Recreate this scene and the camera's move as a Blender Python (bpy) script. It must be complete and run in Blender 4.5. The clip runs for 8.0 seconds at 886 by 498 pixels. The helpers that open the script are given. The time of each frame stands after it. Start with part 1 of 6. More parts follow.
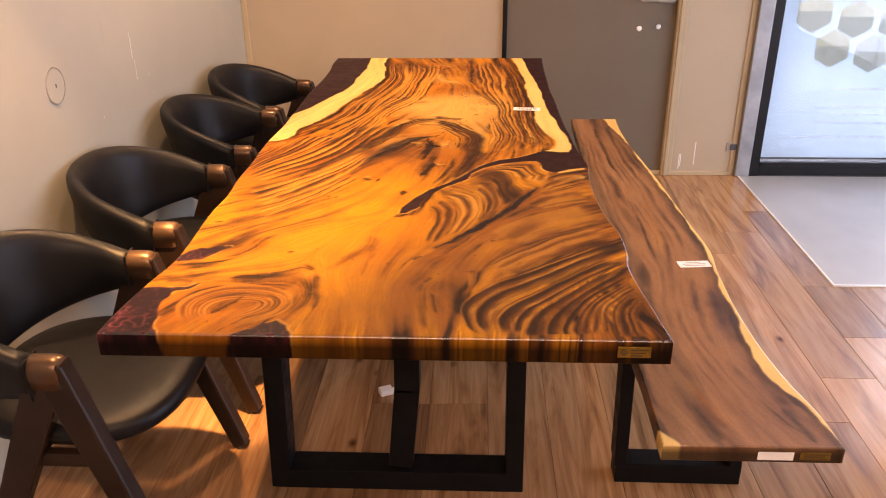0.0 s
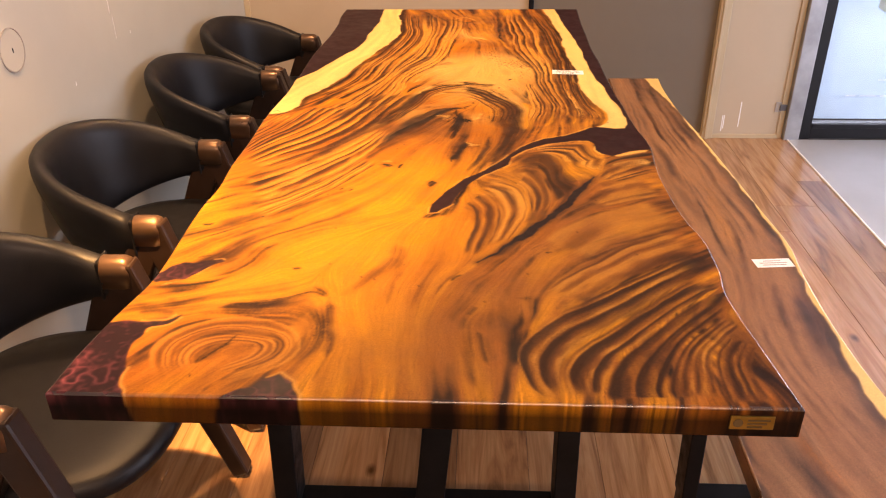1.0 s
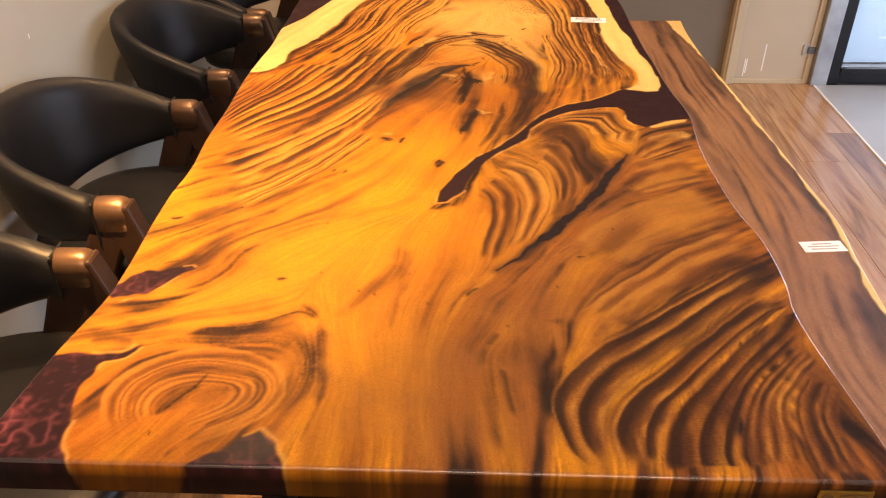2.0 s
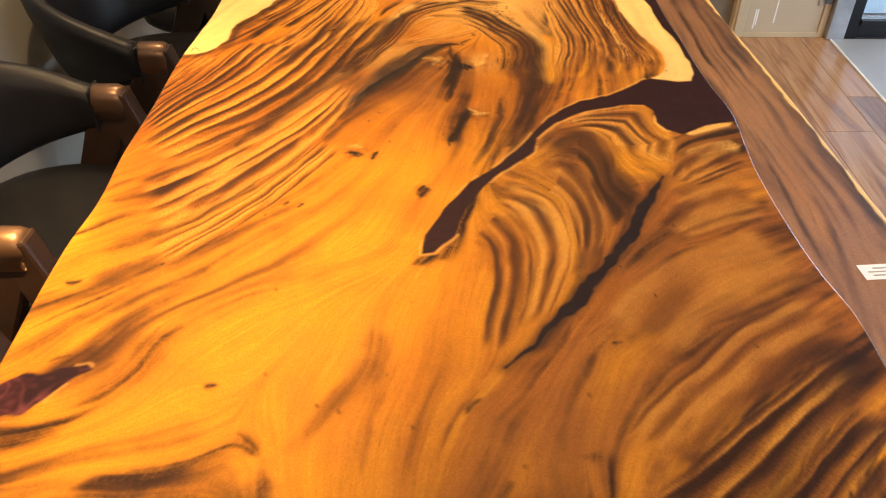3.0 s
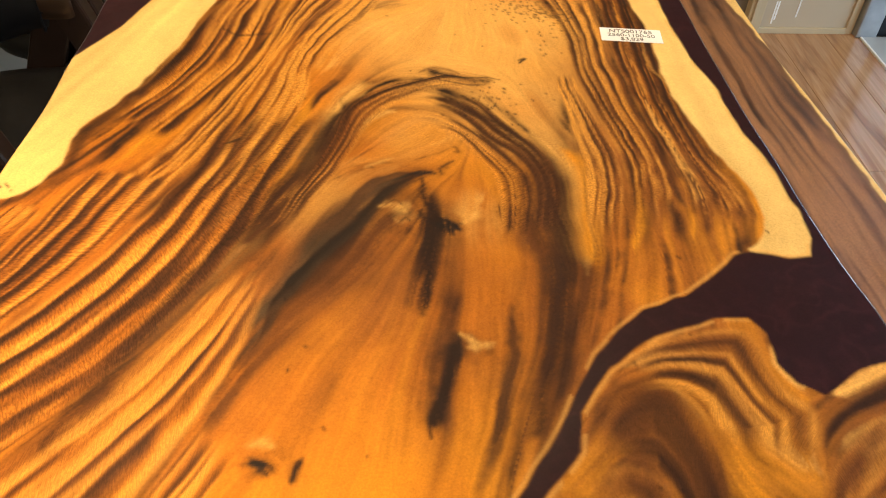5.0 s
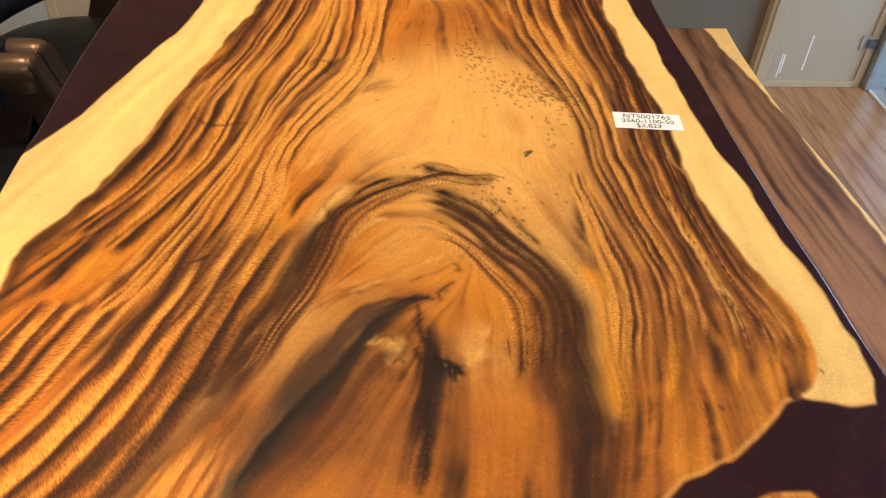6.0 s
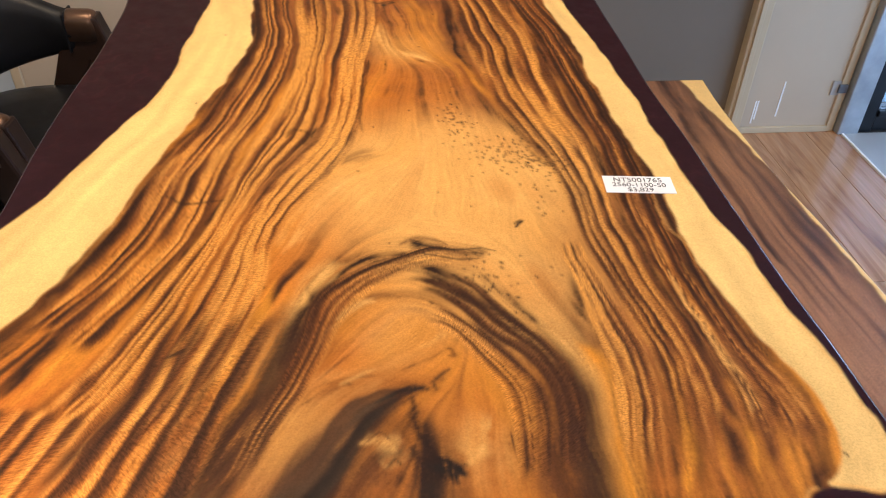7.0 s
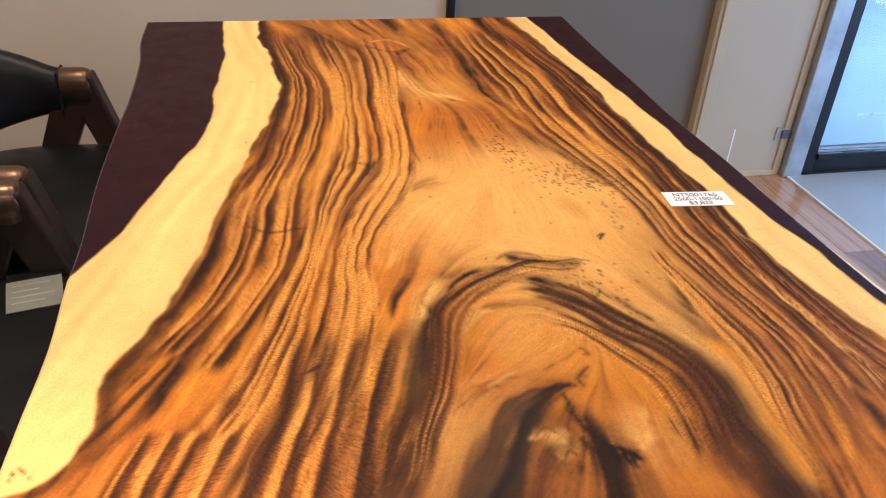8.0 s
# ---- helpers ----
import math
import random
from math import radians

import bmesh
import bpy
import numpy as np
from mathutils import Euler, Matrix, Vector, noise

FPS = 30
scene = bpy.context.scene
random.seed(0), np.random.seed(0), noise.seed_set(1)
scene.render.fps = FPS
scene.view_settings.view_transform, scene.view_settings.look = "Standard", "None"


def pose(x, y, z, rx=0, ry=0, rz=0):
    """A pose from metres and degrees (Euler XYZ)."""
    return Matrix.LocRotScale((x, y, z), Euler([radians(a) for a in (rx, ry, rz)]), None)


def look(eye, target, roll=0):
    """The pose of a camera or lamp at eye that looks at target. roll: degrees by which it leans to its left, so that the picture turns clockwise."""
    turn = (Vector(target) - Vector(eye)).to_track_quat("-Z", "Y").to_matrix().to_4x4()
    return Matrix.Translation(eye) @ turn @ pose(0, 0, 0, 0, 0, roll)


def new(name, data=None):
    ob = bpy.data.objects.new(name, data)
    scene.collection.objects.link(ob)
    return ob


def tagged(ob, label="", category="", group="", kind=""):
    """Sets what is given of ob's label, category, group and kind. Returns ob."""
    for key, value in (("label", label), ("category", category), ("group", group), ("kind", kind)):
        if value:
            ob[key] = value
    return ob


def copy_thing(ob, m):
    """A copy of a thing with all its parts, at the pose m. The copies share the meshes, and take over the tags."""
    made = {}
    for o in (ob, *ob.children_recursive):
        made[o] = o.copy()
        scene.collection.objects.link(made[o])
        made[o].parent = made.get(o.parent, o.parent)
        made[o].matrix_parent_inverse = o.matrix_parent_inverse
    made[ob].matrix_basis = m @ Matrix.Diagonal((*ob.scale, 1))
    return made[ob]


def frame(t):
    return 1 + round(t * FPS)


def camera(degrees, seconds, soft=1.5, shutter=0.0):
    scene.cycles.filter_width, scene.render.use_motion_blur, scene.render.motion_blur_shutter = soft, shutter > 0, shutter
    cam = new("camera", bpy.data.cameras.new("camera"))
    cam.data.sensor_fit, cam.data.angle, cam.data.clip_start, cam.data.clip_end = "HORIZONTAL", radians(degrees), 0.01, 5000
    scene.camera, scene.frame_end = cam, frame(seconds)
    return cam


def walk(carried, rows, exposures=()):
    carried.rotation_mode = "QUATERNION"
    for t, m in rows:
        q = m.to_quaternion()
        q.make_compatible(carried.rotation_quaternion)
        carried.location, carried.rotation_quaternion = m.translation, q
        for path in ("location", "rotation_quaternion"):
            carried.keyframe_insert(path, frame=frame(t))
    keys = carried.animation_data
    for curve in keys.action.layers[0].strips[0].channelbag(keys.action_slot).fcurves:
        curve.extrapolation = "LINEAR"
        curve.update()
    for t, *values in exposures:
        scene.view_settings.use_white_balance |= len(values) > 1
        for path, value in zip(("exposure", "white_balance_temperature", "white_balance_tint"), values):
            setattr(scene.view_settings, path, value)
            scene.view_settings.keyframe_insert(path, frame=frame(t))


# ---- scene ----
cam = camera(58.2, 8.0, soft=1.1)
PATH = [
    (0, (0.132, -1.263, 1.514), (0.05, 0.55, 0.676), -0.5),
    (0.5, (0.071, -1.039, 1.483), (-0.021, 0.75, 0.592), -0.6),
    (1, (0.044, -0.877, 1.474), (-0.049, 0.876, 0.515), -0.7),
    (2.3, (-0.015, -0.508, 1.448), (-0.077, 1.122, 0.291), -0.3),
    (2.5, (-0.025, -0.429, 1.437), (-0.072, 1.179, 0.249), -0.1),
    (3, (-0.025, -0.228, 1.419), (-0.042, 1.337, 0.174), 0.1),
    (3.5, (-0.042, -0.038, 1.41), (-0.022, 1.486, 0.115), 0.7),
    (4, (-0.063, 0.157, 1.388), (-0.008, 1.651, 0.059), 1.4),
    (4.5, (-0.057, 0.328, 1.37), (0.027, 1.791, 0.009), 2.1),
    (5, (-0.052, 0.476, 1.371), (0.049, 1.924, -0.005), 2.6),
    (5.2, (-0.059, 0.508, 1.359), (0.057, 1.978, 0.008), 3.3),
    (6.5, (-0.048, 0.713, 1.364), (0.083, 2.228, 0.064), 1.9),
    (7, (-0.065, 0.721, 1.359), (0.119, 2.288, 0.129), 2.0),
    (7.5, (-0.142, 0.7, 1.316), (0.153, 2.312, 0.169), 2.7),
    (8, (-0.302, 0.702, 1.294), (0.114, 2.345, 0.231), 3.3),
]
EXPOSURES = [(0.0, -0.22, 7900, 36), (1.0, -0.1, 7900, 35), (2.5, -0.17, 7200, 21), (4.5, -0.40, 6600, 7), (5.2, -0.43, 6500, 7), (6.5, -0.42, 5350, 11), (8.0, -0.34, 5250, 16)]
walk(cam, [(t, look(eye, target, roll)) for t, eye, target, roll in PATH], EXPOSURES)

# ---- world and lights ----
world = bpy.data.worlds.new("sky")
scene.world = world
world.use_nodes = True
wn = world.node_tree
sky = wn.nodes.new("ShaderNodeTexSky")
sky.sky_type, sky.sun_disc = "NISHITA", False
sky.sun_elevation, sky.sun_rotation = radians(40), radians(60)
wn.links.new(sky.outputs[0], wn.nodes["Background"].inputs[0])
wn.nodes["Background"].inputs[1].default_value = 0.12


def lamp(name, kind, energy, color, m, **more):
    data = bpy.data.lights.new(name, kind)
    data.energy, data.color = energy, color
    for key, value in more.items():
        if key == "size":
            data.size = value
        if key == "size_y":
            data.shape, data.size_y = "RECTANGLE", value
        if key == "radius":
            data.shadow_soft_size = value
        if key == "spread":
            data.spot_size, data.spot_blend = radians(value), 0.6
    ob = new(name, data)
    ob.matrix_world = m
    return ob


WARM = (1.0, 0.70, 0.38)
DAY = (0.56, 0.77, 1.0)
# recessed ceiling spots in a row over the chairs, with two added fill spots
lamp("ceiling_spot", "SPOT", 260, (1.0, 0.66, 0.30), look((-0.76, 0.46, 2.62), (-0.66, 0.72, 0.0)), radius=0.025, spread=46)
# added narrow beam beside the first lamp, only to brighten the floor strip
lamp("ceiling_spot", "SPOT", 1150, (1.0, 0.62, 0.22), look((-0.74, 0.42, 2.62), (-0.675, 0.76, 0.0)), radius=0.02, spread=10.8)
lamp("ceiling_spot", "SPOT", 185, WARM, look((-0.74, 1.80, 2.62), (-0.60, 1.5, 0.0)), radius=0.03, spread=105)
# added fill over the table's far end, to lift the far wall
lamp("ceiling_spot", "SPOT", 85, WARM, look((0.35, 2.35, 2.62), (0.2, 2.1, 0.0)), radius=0.05, spread=130)
# added fill behind the camera, for the floor under the table and the near rim
lamp("ceiling_panel_light", "AREA", 118, (1.0, 0.77, 0.54), look((0.2, -2.9, 2.70), (0.2, -2.7, 0.0)), size=2.4, size_y=0.6)
# daylight in the shop window and behind the glass door
lamp("window_daylight", "AREA", 150, DAY, look((3.36, 0.6, 1.12), (0.0, 0.6, 0.9)), size=3.5, size_y=2.1)
lamp("door_daylight", "AREA", 84, DAY, look((2.5, 3.35, 1.1), (2.5, 0.0, 1.1)), size=1.7, size_y=2.1)


# ---- materials ----
def material(name):
    m = bpy.data.materials.new(name)
    m.use_nodes = True
    return m, m.node_tree, m.node_tree.nodes["Principled BSDF"]


def node(tree, kind, **inputs):
    n = tree.nodes.new(kind)
    for key, value in inputs.items():
        n.inputs[key.replace("_", " ")].default_value = value
    return n


def ramp(tree, fac, *stops):
    r = tree.nodes.new("ShaderNodeValToRGB")
    tree.links.new(fac, r.inputs[0])
    while len(r.color_ramp.elements) < len(stops):
        r.color_ramp.elements.new(0.5)
    for e, (at, color) in zip(r.color_ramp.elements, stops):
        e.position, e.color = at, (*color, 1.0)
    return r.outputs[0]


def coords(tree, scale=(1, 1, 1), spot=True):
    """Object coordinates, stretched, shifted by the object's own random number."""
    tc = tree.nodes.new("ShaderNodeTexCoord")
    mp = tree.nodes.new("ShaderNodeMapping")
    mp.inputs["Scale"].default_value = scale
    tree.links.new(tc.outputs["Object"], mp.inputs["Vector"])
    if not spot:
        return mp.outputs[0]
    info = tree.nodes.new("ShaderNodeObjectInfo")
    mul = tree.nodes.new("ShaderNodeMath")
    mul.operation = "MULTIPLY"
    mul.inputs[1].default_value = 37.0
    tree.links.new(info.outputs["Random"], mul.inputs[0])
    add = tree.nodes.new("ShaderNodeVectorMath")
    tree.links.new(mp.outputs[0], add.inputs[0])
    tree.links.new(mul.outputs[0], add.inputs[1])
    return add.outputs[0]


def noise_tex(tree, vec, scale, detail=4.0, rough=0.55, twist=0.0):
    n = node(tree, "ShaderNodeTexNoise", Scale=scale, Detail=detail, Roughness=rough, Distortion=twist)
    tree.links.new(vec, n.inputs["Vector"])
    return n.outputs[0]


def blend(tree, fac, a, b, mode="MIX"):
    mx = tree.nodes.new("ShaderNodeMix")
    mx.data_type, mx.blend_type = "RGBA", mode
    for src, k in ((fac, 0), (a, 6), (b, 7)):
        if isinstance(src, (int, float)):
            mx.inputs[k].default_value = src
        elif isinstance(src, tuple):
            mx.inputs[k].default_value = (*src, 1.0)
        else:
            tree.links.new(src, mx.inputs[k])
    return mx.outputs[2]


def bump(tree, height, bsdf, strength=0.2, distance=0.002):
    b = node(tree, "ShaderNodeBump", Strength=strength, Distance=distance)
    tree.links.new(height, b.inputs["Height"])
    tree.links.new(b.outputs[0], bsdf.inputs["Normal"])


def plain(name, color, rough=0.5, metal=0.0, vary=0.25, scale=14.0, relief=0.15, fine=180.0, coat=0.0, gloss=0.5):
    """A painted, moulded or metal surface with patchy tone, worn gloss and fine relief."""
    m, t, b = material(name)
    v = coords(t)
    broad = noise_tex(t, v, scale, 5.0)
    col = ramp(t, broad, (0.3, tuple(c * (1 - vary) for c in color)), (0.7, tuple(min(1, c * (1 + vary)) for c in color)))
    t.links.new(col, b.inputs["Base Color"])
    rg = ramp(t, noise_tex(t, v, scale * 2.3, 4.0), (0.3, (rough * 0.8,) * 3), (0.7, (min(1, rough * 1.2),) * 3))
    t.links.new(rg, b.inputs["Roughness"])
    b.inputs["Metallic"].default_value = metal
    b.inputs["Coat Weight"].default_value = coat
    b.inputs["Specular IOR Level"].default_value = gloss
    bump(t, noise_tex(t, v, fine, 3.0), b, relief, 0.001)
    return m


def plank_material():
    m, t, b = material("floor_plank")
    v = coords(t, (9.0, 0.9, 9.0))
    rings = noise_tex(t, v, 1.6, 6.0, 0.6, 1.2)
    fine = noise_tex(t, coords(t, (90.0, 2.5, 90.0)), 1.5, 4.0)
    col = ramp(t, rings, (0.28, (0.15, 0.072, 0.033)), (0.42, (0.33, 0.170, 0.080)), (0.52, (0.43, 0.238, 0.118)), (0.72, (0.52, 0.32, 0.175)))
    info = t.nodes.new("ShaderNodeObjectInfo")
    tone = ramp(t, info.outputs["Random"], (0.0, (0.62, 0.60, 0.60)), (1.0, (1.12, 1.10, 1.08)))
    col = blend(t, 1.0, col, tone, "MULTIPLY")
    col = blend(t, 0.5, col, ramp(t, fine, (0.3, (0.62, 0.6, 0.58)), (0.65, (1.1, 1.1, 1.1))), "MULTIPLY")
    knots = node(t, "ShaderNodeTexVoronoi", Scale=2.6)
    t.links.new(coords(t, (2.0, 1.2, 2.0)), knots.inputs["Vector"])
    spot = ramp(t, knots.outputs["Distance"], (0.02, (0.25, 0.2, 0.16)), (0.09, (1.0, 1.0, 1.0)))
    col = blend(t, 1.0, col, spot, "MULTIPLY")
    t.links.new(col, b.inputs["Base Color"])
    t.links.new(ramp(t, rings, (0.3, (0.25,) * 3), (0.7, (0.15,) * 3)), b.inputs["Roughness"])
    b.inputs["Specular IOR Level"].default_value = 0.6
    bump(t, fine, b, 0.12, 0.001)
    return m


def slab_material(name, rough, gloss=0.5):
    """Sawn and lacquered timber: the figure is carried by the mesh, fibres and pores come from fine noise."""
    m, t, b = material(name)
    at = t.nodes.new("ShaderNodeAttribute")
    at.attribute_name = "figure"
    v = coords(t, (1, 1, 1), False)
    fibre = noise_tex(t, v, 420.0, 3.0, 0.6)
    cloud = noise_tex(t, v, 26.0, 4.0)
    col = blend(t, 0.28, at.outputs["Color"], ramp(t, fibre, (0.34, (0.60, 0.54, 0.50)), (0.60, (1.16, 1.16, 1.16))), "MULTIPLY")
    gr = t.nodes.new("ShaderNodeAttribute")
    gr.attribute_name = "grain"
    sep, flat = t.nodes.new("ShaderNodeSeparateXYZ"), t.nodes.new("ShaderNodeCombineXYZ")
    t.links.new(gr.outputs["Vector"], sep.inputs[0])
    t.links.new(sep.outputs[0], flat.inputs[0])
    t.links.new(sep.outputs[1], flat.inputs[1])
    rings = noise_tex(t, flat.outputs[0], 0.75, 5.0, 0.68)
    share = t.nodes.new("ShaderNodeMath")
    share.operation, share.inputs[1].default_value = "MULTIPLY", 0.55
    t.links.new(sep.outputs[2], share.inputs[0])
    col = blend(t, share.outputs[0], col, ramp(t, rings, (0.28, (0.30, 0.22, 0.18)), (0.40, (0.86, 0.84, 0.82)), (0.52, (1.0, 1.0, 1.0)), (0.68, (1.22, 1.2, 1.16))), "MULTIPLY")
    across = t.nodes.new("ShaderNodeVectorMath")
    across.operation, across.inputs[1].default_value = "MULTIPLY", (0.5, 62.0, 0.0)
    t.links.new(flat.outputs[0], across.inputs[0])
    ripple = noise_tex(t, across.outputs[0], 1.0, 2.0, 0.5, 0.6)
    col = blend(t, share.outputs[0], col, ramp(t, ripple, (0.34, (0.42, 0.37, 0.34)), (0.50, (1.0, 1.0, 1.0)), (0.66, (1.60, 1.56, 1.50))), "MULTIPLY")
    curl = noise_tex(t, v, 120.0, 2.0, 0.5, 1.5)
    col = blend(t, 0.16, col, ramp(t, curl, (0.38, (0.72, 0.68, 0.64)), (0.58, (1.14, 1.14, 1.14))), "MULTIPLY")
    col = blend(t, 0.3, col, ramp(t, cloud, (0.3, (0.82, 0.8, 0.78)), (0.7, (1.12, 1.12, 1.12))), "MULTIPLY")
    t.links.new(col, b.inputs["Base Color"])
    t.links.new(ramp(t, cloud, (0.3, (rough * 0.85,) * 3), (0.7, (rough * 1.15,) * 3)), b.inputs["Roughness"])
    bump(t, fibre, b, 0.05, 0.0005)
    b.inputs["Specular IOR Level"].default_value = gloss
    return m


def wall_paint(name, color, streaks=0.12):
    m, t, b = material(name)
    v = coords(t, (1, 1, 1), False)
    broad = noise_tex(t, v, 1.7, 6.0, 0.6)
    col = ramp(t, broad, (0.3, tuple(c * (1 - streaks) for c in color)), (0.7, color))
    scuff = noise_tex(t, coords(t, (6, 6, 1.2), False), 2.2, 8.0, 0.7)
    col = blend(t, ramp(t, scuff, (0.62, (0, 0, 0)), (0.80, (0.35, 0.35, 0.35))), col, tuple(c * 0.7 for c in color))
    t.links.new(col, b.inputs["Base Color"])
    b.inputs["Roughness"].default_value = 0.62
    bump(t, noise_tex(t, v, 140.0, 3.0), b, 0.12, 0.001)
    return m


def poster_material(name, color, second=None, scale=5.0):
    m, t, b = material(name)
    d, s, x = t.nodes.new("ShaderNodeBsdfDiffuse"), t.nodes.new("ShaderNodeBsdfTranslucent"), t.nodes.new("ShaderNodeMixShader")
    v = coords(t, (1, 1, 1), False)
    col = ramp(t, noise_tex(t, v, scale, 5.0), (0.35, second or tuple(c * 0.93 for c in color)), (0.65, color))
    for q in (d, s):
        t.links.new(col, q.inputs[0])
    x.inputs[0].default_value = 0.7
    t.links.new(d.outputs[0], x.inputs[1])
    t.links.new(s.outputs[0], x.inputs[2])
    t.links.new(x.outputs[0], t.nodes["Material Output"].inputs["Surface"])
    return m


WALL = wall_paint("grey_wall_paint", (0.435, 0.425, 0.36))
PANEL = wall_paint("beige_panel_paint", (0.50, 0.405, 0.285))
DOOR = wall_paint("taupe_door_paint", (0.17, 0.138, 0.10))
TRIM = wall_paint("cream_trim_paint", (0.55, 0.44, 0.28), 0.25)
CEILING = wall_paint("ceiling_paint", (0.75, 0.73, 0.70))
PLANK = plank_material()
TILE = plain("grey_floor_tile", (0.36, 0.375, 0.385), 0.35, vary=0.08, scale=3.0)
JOINT = plain("dark_joint", (0.05, 0.035, 0.025), 0.8)
STEEL_GREY = plain("galvanised_post", (0.36, 0.38, 0.40), 0.45, 0.6, 0.2, 9.0)
BLACK_FRAME = plain("black_aluminium", (0.006, 0.006, 0.008), 0.40, gloss=0.3)
BLACK_STEEL = plain("black_powder_coat", (0.005, 0.005, 0.006), 0.5, relief=0.25, fine=400.0, gloss=0.12)
LEATHER = plain("black_leather", (0.006, 0.006, 0.0075), 0.44, vary=0.3, scale=6.0, relief=0.3, fine=320.0, gloss=0.28)
BRONZE = plain("satin_bronze_brown", (0.135, 0.078, 0.048), 0.34, 0.7, 0.07, 9.0, 0.05)
LEG_WOOD = plain("dark_stained_ash", (0.024, 0.013, 0.009), 0.40, vary=0.3, scale=9.0, gloss=0.25)
GLIDE = plain("grey_felt", (0.10, 0.11, 0.13), 0.9)
BRASS = plain("brass_plate", (0.30, 0.195, 0.045), 0.38, 0.9, 0.2, 40.0)
ENGRAVE = plain("engraved_dark", (0.09, 0.055, 0.015), 0.5)
PAPER = plain("white_paper", (0.84, 0.84, 0.83), 0.7, vary=0.03)
# the leaflet's white paper, greyed for the shade it lies in
LEAFLET = plain("shaded_paper", (0.20, 0.21, 0.18), 0.6, vary=0.08)
INK = plain("black_ink", (0.02, 0.02, 0.03), 0.6)
SOCKET = plain("grey_plate", (0.34, 0.32, 0.29), 0.5)
CHROME = plain("satin_chrome", (0.6, 0.6, 0.6), 0.25, 1.0, 0.08)
FILM = poster_material("printed_window_film", (0.56, 0.65, 0.71))
TABLE_WOOD = slab_material("figured_walnut_slab", 0.55, 0.10)
BENCH_WOOD = slab_material("bench_walnut_slab", 0.42, 0.4)
GLASS, gt, gb = material("clear_glass")
gb.inputs["Transmission Weight"].default_value, gb.inputs["Roughness"].default_value = 1.0, 0.02
gb.inputs["IOR"].default_value = 1.45


EDGE_GLOSS = slab_material("polished_edge_lacquer", 0.22, 1.0)


# ---- mesh helpers ----
def thing(name, m, label, category, group="", kind=""):
    ob = new(name)
    ob.matrix_world = m
    return tagged(ob, label, category, group, kind)


def part(name, bm, mat, parent=None, label="", smooth=False):
    me = bpy.data.meshes.new(name)
    if smooth:
        for f in bm.faces:
            f.smooth = True
    bm.to_mesh(me)
    bm.free()
    me.materials.append(mat)
    ob = new(name, me)
    if parent:
        ob.parent = parent
    return tagged(ob, label)


def box(x0, x1, y0, y1, z0, z1, bevel=0.0, segments=2, bm=None):
    b = bmesh.new()
    bmesh.ops.create_cube(b, size=1.0)
    for v in b.verts:
        v.co = Vector(((x0 + x1) / 2 + v.co.x * (x1 - x0), (y0 + y1) / 2 + v.co.y * (y1 - y0), (z0 + z1) / 2 + v.co.z * (z1 - z0)))
    if bevel:
        bmesh.ops.bevel(b, geom=b.edges[:], offset=bevel, segments=segments, affect="EDGES", profile=0.5)
    if bm is None:
        return b
    tmp = bpy.data.meshes.new("tmp")
    b.to_mesh(tmp)
    b.free()
    bm.from_mesh(tmp)
    bpy.data.meshes.remove(tmp)
    return bm


def bar(a, b, wide, deep, up=(0, 1, 0), bevel=0.003, taper=1.0):
    """A squared bar from a to b; wide across, deep along up."""
    a, b, up = Vector(a), Vector(b), Vector(up)
    along = (b - a).normalized()
    side = along.cross(up).normalized()
    up = side.cross(along).normalized()
    bm = bmesh.new()
    ends = []
    for p, k in ((a, 1.0), (b, taper)):
        ends.append([bm.verts.new(p + side * (sx * wide * k / 2) + up * (sy * deep / 2)) for sx, sy in ((-1, -1), (1, -1), (1, 1), (-1, 1))])
    bm.faces.new(ends[0][::-1])
    bm.faces.new(ends[1])
    for i in range(4):
        j = (i + 1) % 4
        bm.faces.new((ends[0][i], ends[0][j], ends[1][j], ends[1][i]))
    bmesh.ops.recalc_face_normals(bm, faces=bm.faces[:])
    bmesh.ops.bevel(bm, geom=bm.edges[:], offset=bevel, segments=2, affect="EDGES", profile=0.5)
    return bm


def sweep(path, ring):
    """A closed tube: ring(i) gives the outline, as points in the world, at the i-th place of the path."""
    bm = bmesh.new()
    rows = [[bm.verts.new(p) for p in ring(i)] for i in range(len(path))]
    n = len(rows[0])
    for r0, r1 in zip(rows, rows[1:]):
        for k in range(n):
            bm.faces.new((r0[k], r0[(k + 1) % n], r1[(k + 1) % n], r1[k]))
    bm.faces.new(rows[0][::-1])
    bm.faces.new(rows[-1])
    bmesh.ops.recalc_face_normals(bm, faces=bm.faces[:])
    return bm


def curve_through(points, n):
    """Catmull-Rom curve through points."""
    p = np.array(points, float)
    p = np.vstack([2 * p[0] - p[1], p, 2 * p[-1] - p[-2]])
    out = []
    for s in np.linspace(0, len(points) - 1 - 1e-9, n):
        i, t = int(s), s - int(s)
        a, b, c, d = p[i:i + 4]
        out.append(0.5 * (2 * b + (c - a) * t + (2 * a - 5 * b + 4 * c - d) * t * t + (3 * b - a - 3 * c + d) * t ** 3))
    return np.array(out)


# ---- timber slabs ----
S = (0.80, 0.53, 0.175)
P = (0.7, 0.375, 0.09)
G = (0.62, 0.245, 0.013)
O = (0.43, 0.135, 0.01)
R = (0.265, 0.09, 0.018)
B = (0.095, 0.032, 0.009)
D = (0.018, 0.0075, 0.005)
K = (0.012, 0.008, 0.007)
RESIN = (0.020, 0.0055, 0.008)


